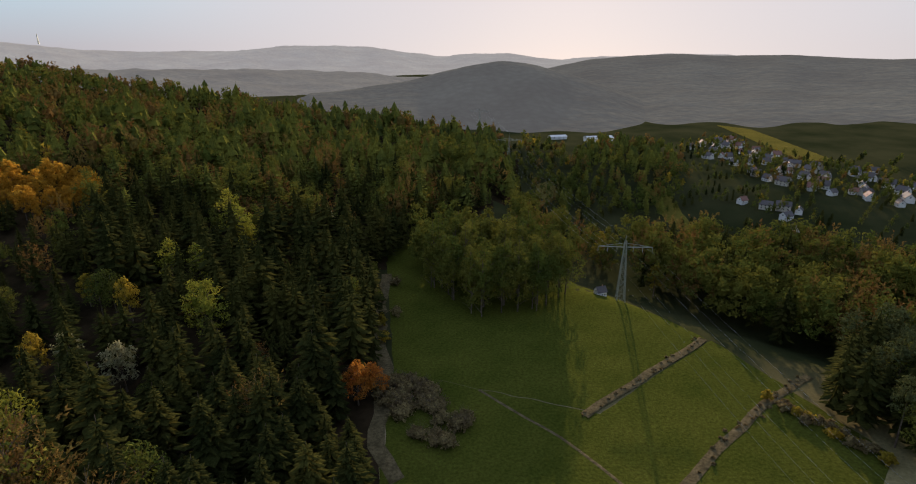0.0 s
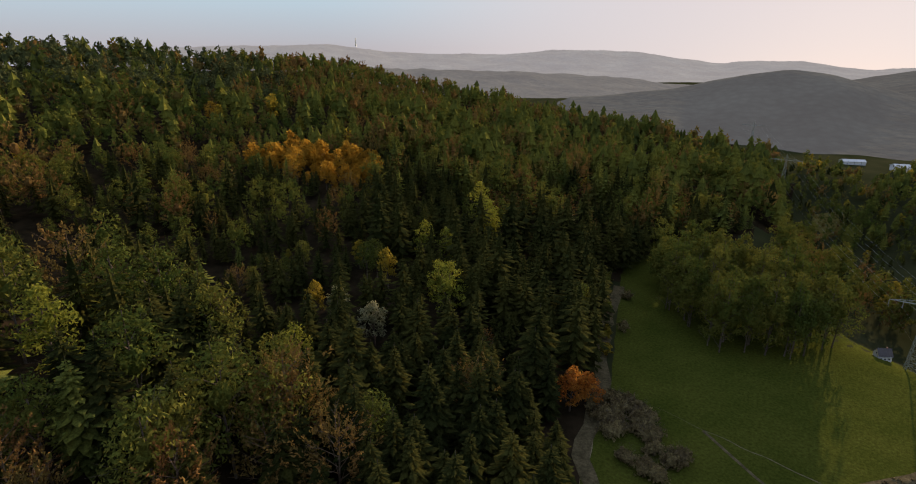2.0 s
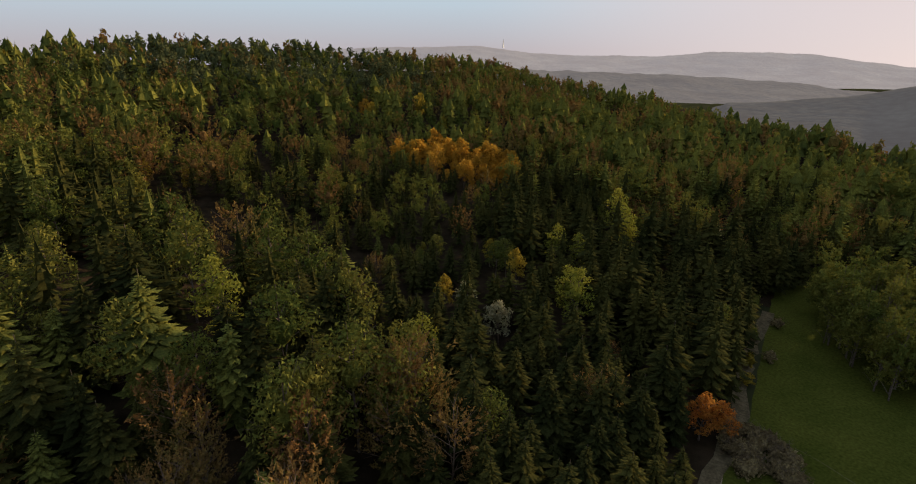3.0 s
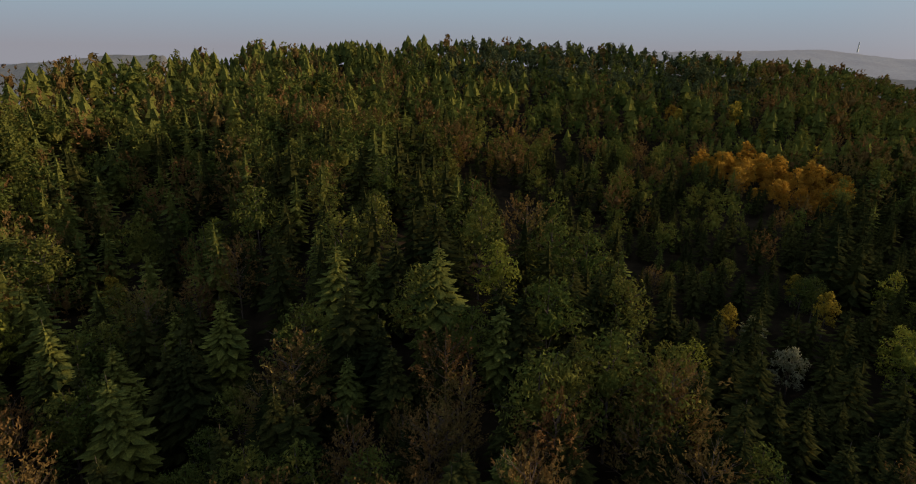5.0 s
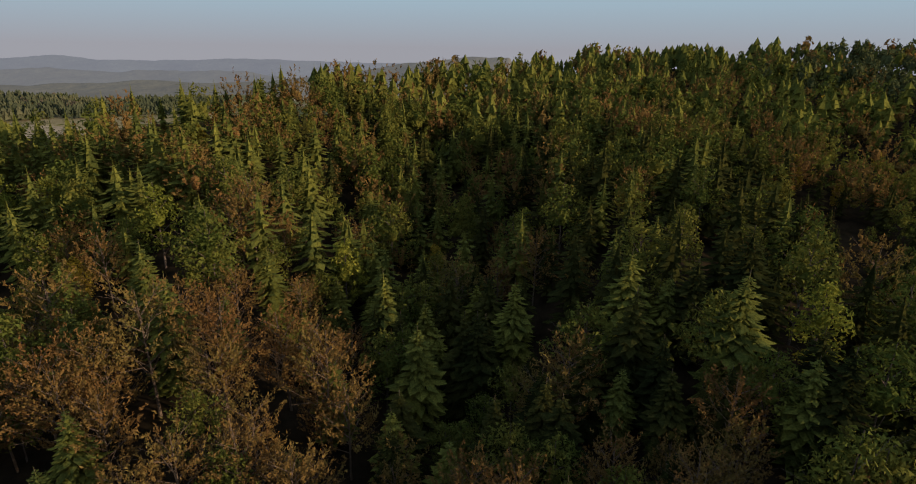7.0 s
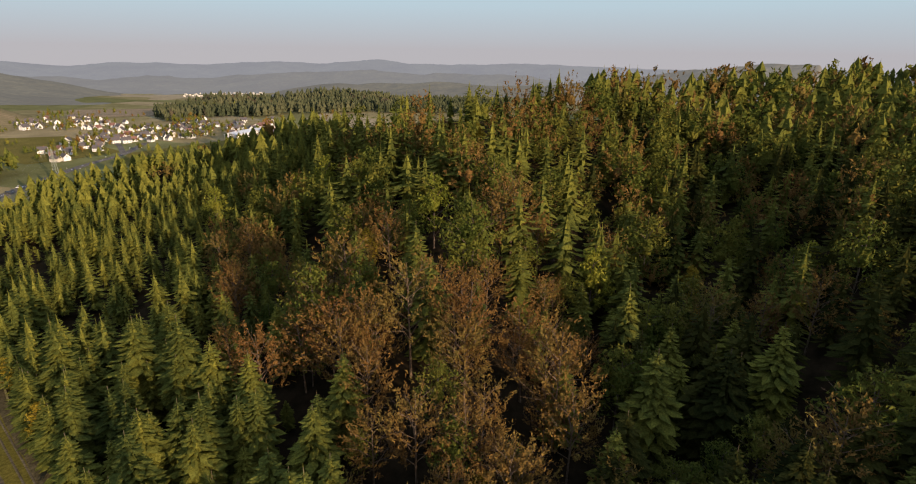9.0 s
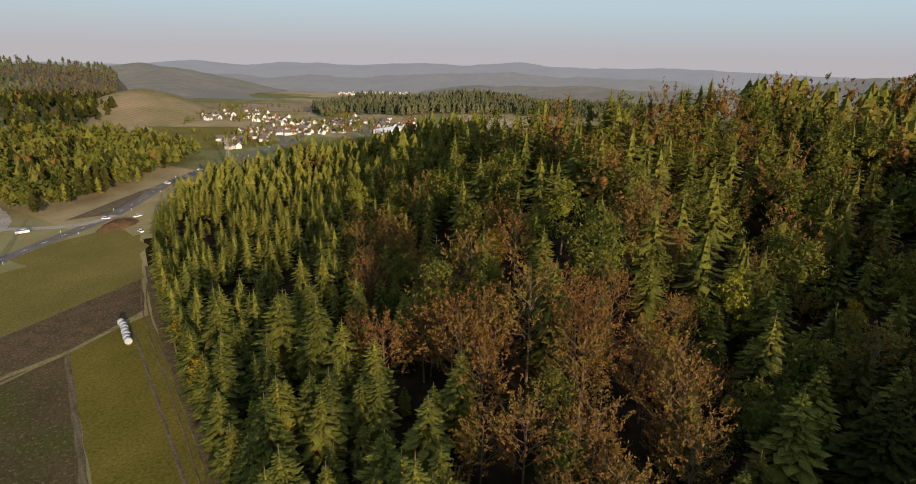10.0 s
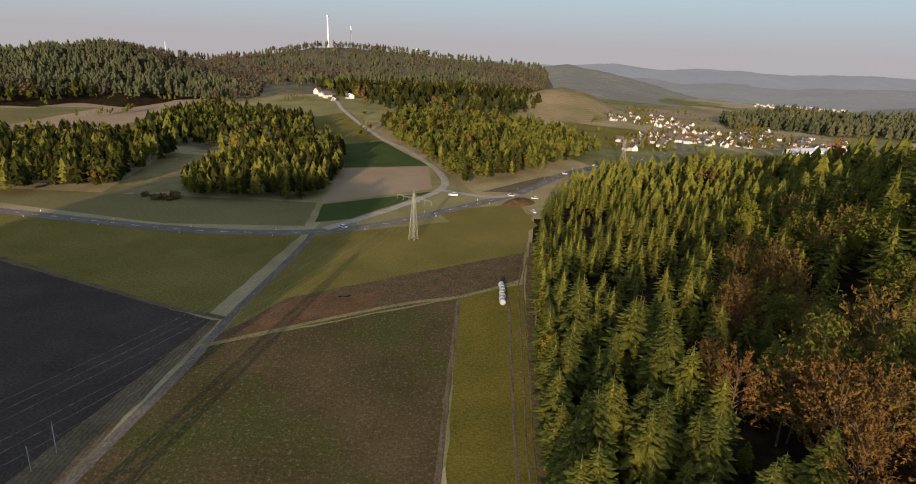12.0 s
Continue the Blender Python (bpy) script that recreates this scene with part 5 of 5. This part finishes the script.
# the far town: small pale houses on the slope
def far_town(a0, a1, r0, r1, n, seed):
    g = rng(seed)
    out = []
    for _ in range(n):
        a, r = math.radians(g.uniform(a0, a1)), g.uniform(r0, r1)
        x, y = -math.sin(a) * r, math.cos(a) * r
        z, s, w = float(ground(x, y)) - 1, g.uniform(5, 8), g.uniform(0, 3)
        b = box(-s / 2, s / 2, -s / 3, s / 3, 0, 3.0)
        t = tris([(-s / 2, -s / 3, 3.0), (s / 2, -s / 3, 3.0), (s / 2, 0, 5.0), (-s / 2, 0, 5.0)], [(s / 2, s / 3, 3.0), (-s / 2, s / 3, 3.0), (-s / 2, 0, 5.0), (s / 2, 0, 5.0)],
                 [(s / 2, -s / 3, 3.0), (s / 2, s / 3, 3.0), (s / 2, 0, 5.0)], [(-s / 2, s / 3, 3.0), (-s / 2, -s / 3, 3.0), (-s / 2, 0, 5.0)])
        q = np.concatenate([b, t])
        q = np.column_stack([q[:, 0] * math.cos(w) - q[:, 1] * math.sin(w) + x, q[:, 0] * math.sin(w) + q[:, 1] * math.cos(w) + y, q[:, 2] + z])
        out.append(q)
    tagged(new("far_town", tri_mesh("far_town", np.concatenate(out), [M_CREAM])), "scattered white houses of a distant town", "town", kind="stuff")


far_town(145.5, 152.5, 1650, 2000, 75, 1)


# wind power towers on the plateau
def tower(b, r, h, label):
    a = math.radians(b)
    x, y = -math.sin(a) * r, math.cos(a) * r
    root = group_empty("wind_tower", pose(x, y, H + math.tan(math.radians(-1.4)) * r - 6))
    part("tower", spike((0, 0, 0), (0, 0, h), max(1.1, h / 32), max(0.7, h / 58), 14), M_POST, root, smooth=True)
    part("nacelle", box(-h / 50, h / 50, -h / 25, h / 20, h, h + h / 25, 0.85), M_POST, root)
    tagged(root, label, "wind turbine", "wind towers", "thing")


tower(192.27, 1600, 95, "tall white wind tower without blades on the ridge")
tower(190.15, 1750, 78, "tall white wind tower without blades on the ridge")
for b, h in ((184.87, 26), (183.97, 26), (188.31, 22), (206.2, 20), (211.4, 18)):
    tower(b, 1700, h, "distant slim white wind tower")
a = math.radians(35.1)
mast = group_empty("radio_mast", pose(-math.sin(a) * 3900, math.cos(a) * 3900, H + 12))
part("pole", spike((0, 0, 0), (0, 0, 52), 4, 1.5, 6), M_STEEL, mast)
tagged(mast, "thin grey radio mast on the far hill", "mast", kind="thing")


# cars, posts and road marks
def car(x, y, turn, paint, label, long=4.4, van=False):
    root = group_empty("van" if van else "car", pose(x, y, float(ground(x, y)) + 0.22, 0, 0, turn))
    hh = 1.5 if van else 0.85
    part("body", np.concatenate([box(-long / 2, long / 2, -0.88, 0.88, 0.3, hh, 0.97)]), paint, root)
    part("cabin", box(-long * 0.42, long * 0.2, -0.8, 0.8, hh, 2.1 if van else 1.45, 0.8), M_PANE, root)
    part("roof", box(-long * 0.34, long * 0.12, -0.62, 0.62, 2.1 if van else 1.45, 2.18 if van else 1.5, 0.95), paint, root)
    for sx in (-1, 1):
        for sy in (-1, 1):
            wv = np.array([(sx * long * 0.31, sy * 0.72, 0.33), (sx * long * 0.31, sy * 0.92, 0.33)])
            part("wheel", spike(wv[0], wv[1], 0.33, 0.33, 10), M_TYRE, root)
    for sy in (-1, 1):
        part("headlight", box(long / 2 - 0.06, long / 2 + 0.01, sy * 0.62 - 0.16, sy * 0.62 + 0.16, 0.55, 0.72), M_POST, root)
    return tagged(root, label, "van" if van else "car", "vehicles on the road", "thing")


car(-39, -362, 135, M_CARWHITE, "white car driving on the asphalt road")
car(-54, -357, 20, M_CARWHITE, "white car with a dark roof parked by the earth heap")
car(-49.5, -325, 100, M_CARWHITE, "pale car parked at the edge of the meadow")
car(-0.5, -357, 5, M_CARWHITE, "long white van parked on the gravel", 6.2, True)
car(-110, -458, 130, M_CARDARK, "dark car on the road towards the village")
car(-88, -436, 125, M_CARWHITE, "white car on the road towards the village")
car(57, -283, 150, M_CARWHITE, "white car turning off the road")
car(-120, -470, 130, M_CARWHITE, "white car on the road towards the village")

line = spline(ROAD, 3.0)
post_mesh = tri_mesh("post", np.concatenate([box(-0.12, 0.12, -0.09, 0.09, -0.2, 1.05, 0.8)]), [M_POST])
dash_mesh = tri_mesh("dash", box(-2.0, 2.0, -0.1, 0.1, 0.0, 0.012), [M_MARK])
road_paint = tagged(group_empty("road_marking", Matrix()), "dashed white centre line painted on asphalt", "road marking", kind="thing")
along = np.concatenate([[0], np.cumsum(np.linalg.norm(np.diff(line, axis=0), axis=1))])


def on_line(d):
    x, y = np.interp(d, along, line[:, 0]), np.interp(d, along, line[:, 1])
    x2, y2 = np.interp(d + 1, along, line[:, 0]), np.interp(d + 1, along, line[:, 1])
    return x, y, math.degrees(math.atan2(y2 - y, x2 - x))


for d in np.arange(10, along[-1] - 10, 12.0):
    x, y, t = on_line(d)
    ob = new("dash", dash_mesh)
    ob.parent = road_paint
    ob.matrix_world = pose(x, y, float(ground(x, y)) + 0.175, 0, 0, t)
for d in np.arange(20, along[-1] - 30, 45.0):
    x, y, t = on_line(d)
    for s in (-1, 1):
        px, py = x - math.sin(math.radians(t)) * s * 5.2, y + math.cos(math.radians(t)) * s * 5.2
        ob = new("reflector_post", post_mesh)
        ob.matrix_world = pose(px, py, float(ground(px, py)), 0, 0, t) @ Matrix.Diagonal((0.9, 0.9, 1.0, 1))
        tagged(ob, "white roadside reflector post on the verge", "post", "reflector posts along the road", "thing")


# silage bales in a row
def bale(x, y, turn):
    root = group_empty("silage_bale", pose(x, y, 1.2, -90, 0, turn))
    prof = [(0.0, -0.85), (0.95, -0.85), (1.15, -0.72), (1.22, -0.4), (1.24, 0.0), (1.22, 0.4), (1.15, 0.72), (0.95, 0.85), (0.0, 0.85)]
    bv, bf = lathe(prof, 18)
    wrap = new("wrap", tri_mesh("wrap", bv, [M_WRAP], False, bf))
    wrap.parent = root
    part("film_edge", np.concatenate([spike((0.4 * math.cos(k), 0.4 * math.sin(k), 0.86), (0.95 * math.cos(k + .3), 0.95 * math.sin(k + .3), 0.86), 0.03, 0.02, 3) for k in range(6)]), M_POST, root)
    return tagged(root, "pale film-wrapped silage bale on the grass", "bale", "row of silage bales", "thing")


first = bale(-20.9, -197.0, 4)
for i in range(1, 7):
    copy_thing(first, pose(-20.9 - 0.2 * i + (0.5 if i == 6 else 0.15 * (i % 2)), -197.0 - 2.75 * i, 1.2, -90, 0, 4 + 5 * (i % 3 - 1)))


# earth heap beside the road
def heap(x, y, L, W, hgt):
    g = rng(4)
    n, m = 26, 16
    V = []
    for i in range(n):
        for j in range(m):
            u, v = i / (n - 1) * 2 - 1, j / (m - 1) * 2 - 1
            k = max(0.0, 1 - (u * u + v * v) ** 1.1)
            V.append((u * L, v * W, hgt * k ** 0.8 * (1 + 0.25 * g.uniform(-1, 1)) - 0.2))
    F = [(i * m + j, (i + 1) * m + j, (i + 1) * m + j + 1, i * m + j + 1) for i in range(n - 1) for j in range(m - 1)]
    ob = new("earth_heap", from_arrays("earth_heap", V, F, [M_RUSTY], True))
    ob.matrix_world = pose(x, y, float(ground(x, y)), 0, 0, 35)
    tagged(ob, "long heap of brown earth dumped beside the road", "earth heap", kind="thing")


heap(-42, -344, 13, 6.5, 3.2)

# measuring poles in the corner of the dark field
for px, py, hp in ((91.3, -108.3, 9.0), (92.8, -102.0, 7.0)):
    root = group_empty("measuring_pole", pose(px, py, 0, 0, -3, 0))
    part("pole", spike((0, 0, 0), (0, 0, hp), 0.07, 0.05, 6), M_POST, root)
    part("stand", np.concatenate([stay((0, 0, 1.6), (0.9 * math.cos(k), 0.9 * math.sin(k), 0), 0.05) for k in (0, 2.1, 4.2)]), M_WOODGREY, root)
    part("guy_wire", np.concatenate([stay((0, 0, hp * 0.8), (2.5 * math.cos(k), 2.5 * math.sin(k), 0), 0.012) for k in (1, 3.1, 5.2)]), M_WIRE, root)
    tagged(root, "slim pale pole on a stand in the field corner", "pole", "poles in the field corner", "thing")


# ---------------------------------------------------------------- bushes
def bush(name, x, y, w, h, mat, seed, label, leaves=320):
    root = group_empty(name, pose(x, y, float(ground(x, y)) - 0.1, 0, 0, seed * 77))
    part("twigs", limbs(seed, h * 0.9, w, h * 0.1, 10, 0.08), M_BARK, root)
    part("leaves", np.concatenate([leaf_crown(seed, h, w, 0.0, 9, leaves, 0.33), core_blob(seed, h, w, -0.2, 0.62)]), mat, root)
    return tagged(root, label, "bush", "bushes by the meadow", "thing")


g = rng(61)
for i in range(40):
    u, v = g.uniform(0, 1), g.uniform(-1, 1)
    bush("scrub_bush", -20 + 19 * u + 4 * v, 142 - 24 * u + 6 * v, g.uniform(2.4, 4.0), g.uniform(2.4, 4.4), M_SCRUB, 10 + i, "dense brown scrub bush at the foot of the wood")
for i, (bx, by, bw, bh, mt) in enumerate([(-37, 228, 4, 6, M_GREEN), (-31, 200, 3, 5, M_GREEN), (-34, 207, 3.4, 5, M_SCRUB), (-27, 179, 2.6, 6, M_YELLOW), (-25, 168, 2.6, 5, M_YELLOW), (-23, 188, 3, 4, M_SCRUB), (-26, 216, 3, 4, M_SCRUB)]):
    bush("hedge_bush", bx, by, bw, bh, mt, 60 + i, "loose bush on the bank beside the wood")
for i in range(16):
    f = i / 15
    bush("hedge_bush", 88 + 14 * f + g.uniform(-1.5, 1.5), 134 - 24 * f + g.uniform(-2, 2), g.uniform(1.6, 2.8), g.uniform(2, 3.8), M_SCRUB if i % 3 else M_YELLOW, 80 + i, "russet hedge bush on the meadow's edge")
for line_pts in ([(34, 127.5), (58, 148), (83, 170)], [(52, 100), (68, 118), (85, 131), (103, 146)]):
    edge_line = spline(line_pts, 1.2)
    for i, (bx, by) in enumerate(edge_line):
        if g.uniform() < 0.5:
            continue
        bush("grass_tuft", bx + g.uniform(-1.4, 1.4), by + g.uniform(-1.4, 1.4), g.uniform(0.3, 0.8), g.uniform(0.3, 0.7), M_SCRUB, 200 + i, "tuft of dry brown grass on the meadow bank", 50)
for i in range(14):
    bush("hedge_bush", 165 + 25 * g.uniform(0, 1), -322 - 9 * g.uniform(0, 1), g.uniform(2, 3.5), g.uniform(2.5, 4.5), M_SCRUB, 110 + i, "grey-brown bush at the edge of the clearing", 180)


# bare dead spruces at the foot of the wood
for i, (dx, dy, dh) in enumerate([(-43, -93, 15), (-46.5, -89, 13), (-40, -101, 11), (-60, -118, 17)]):
    root = group_empty("dead_tree", pose(dx, dy, float(ground(dx, dy)), 2, -2, 50 * i))
    part("trunk", spike((0, 0, -0.3), (0, 0, dh), 0.2, 0.03, 6), M_PALEBARK, root)
    gd = rng(700 + i)
    for k in range(34):
        za, zb = dh * gd.uniform(0.35, 0.95), gd.uniform(0, 6.28)
        lb = (dh - za) * 0.22 + 0.4
        part("dry_branch", spike((0, 0, za), (lb * math.cos(zb), lb * math.sin(zb), za - 0.25 * lb), 0.035, 0.01, 3), M_PALEBARK, root)
    tagged(root, "bare grey dead spruce with dry twigs", "dead tree", "dead spruces", "thing")

# gardens and hedgerow trees, then the woods themselves
g = rng(501)
for tx, ty in VILLAGE_TREES:
    if g.uniform() < (1.0 if ty > 0 else 0.5):
        TREES.append((tx, ty, int(g.choice([1, 2, 2, 2, 3, 0])), g.uniform(0.22, 0.4)))
for i in range(120):
    a, r = math.radians(g.uniform(148, 216)), g.uniform(560, 1000)
    hx, hy = -math.sin(a) * r, math.cos(a) * r
    for k in range(3):
        TREES.append((hx + 7 * k * math.cos(a * 9), hy + 7 * k * math.sin(a * 9), int(g.choice([2, 2, 2, 0, 1, 0])), g.uniform(0.22, 0.5)))
for i in range(170):
    a, r = math.radians(g.uniform(-42, -3)), g.uniform(330, 560)
    hx, hy = -math.sin(a) * r, math.cos(a) * r
    for k in range(4):
        TREES.append((hx + 7 * k * math.cos(a * 9), hy + 6 * k * math.sin(a * 7), int(g.choice([9, 2, 2, 9])), g.uniform(0.2, 0.36)))
grow()
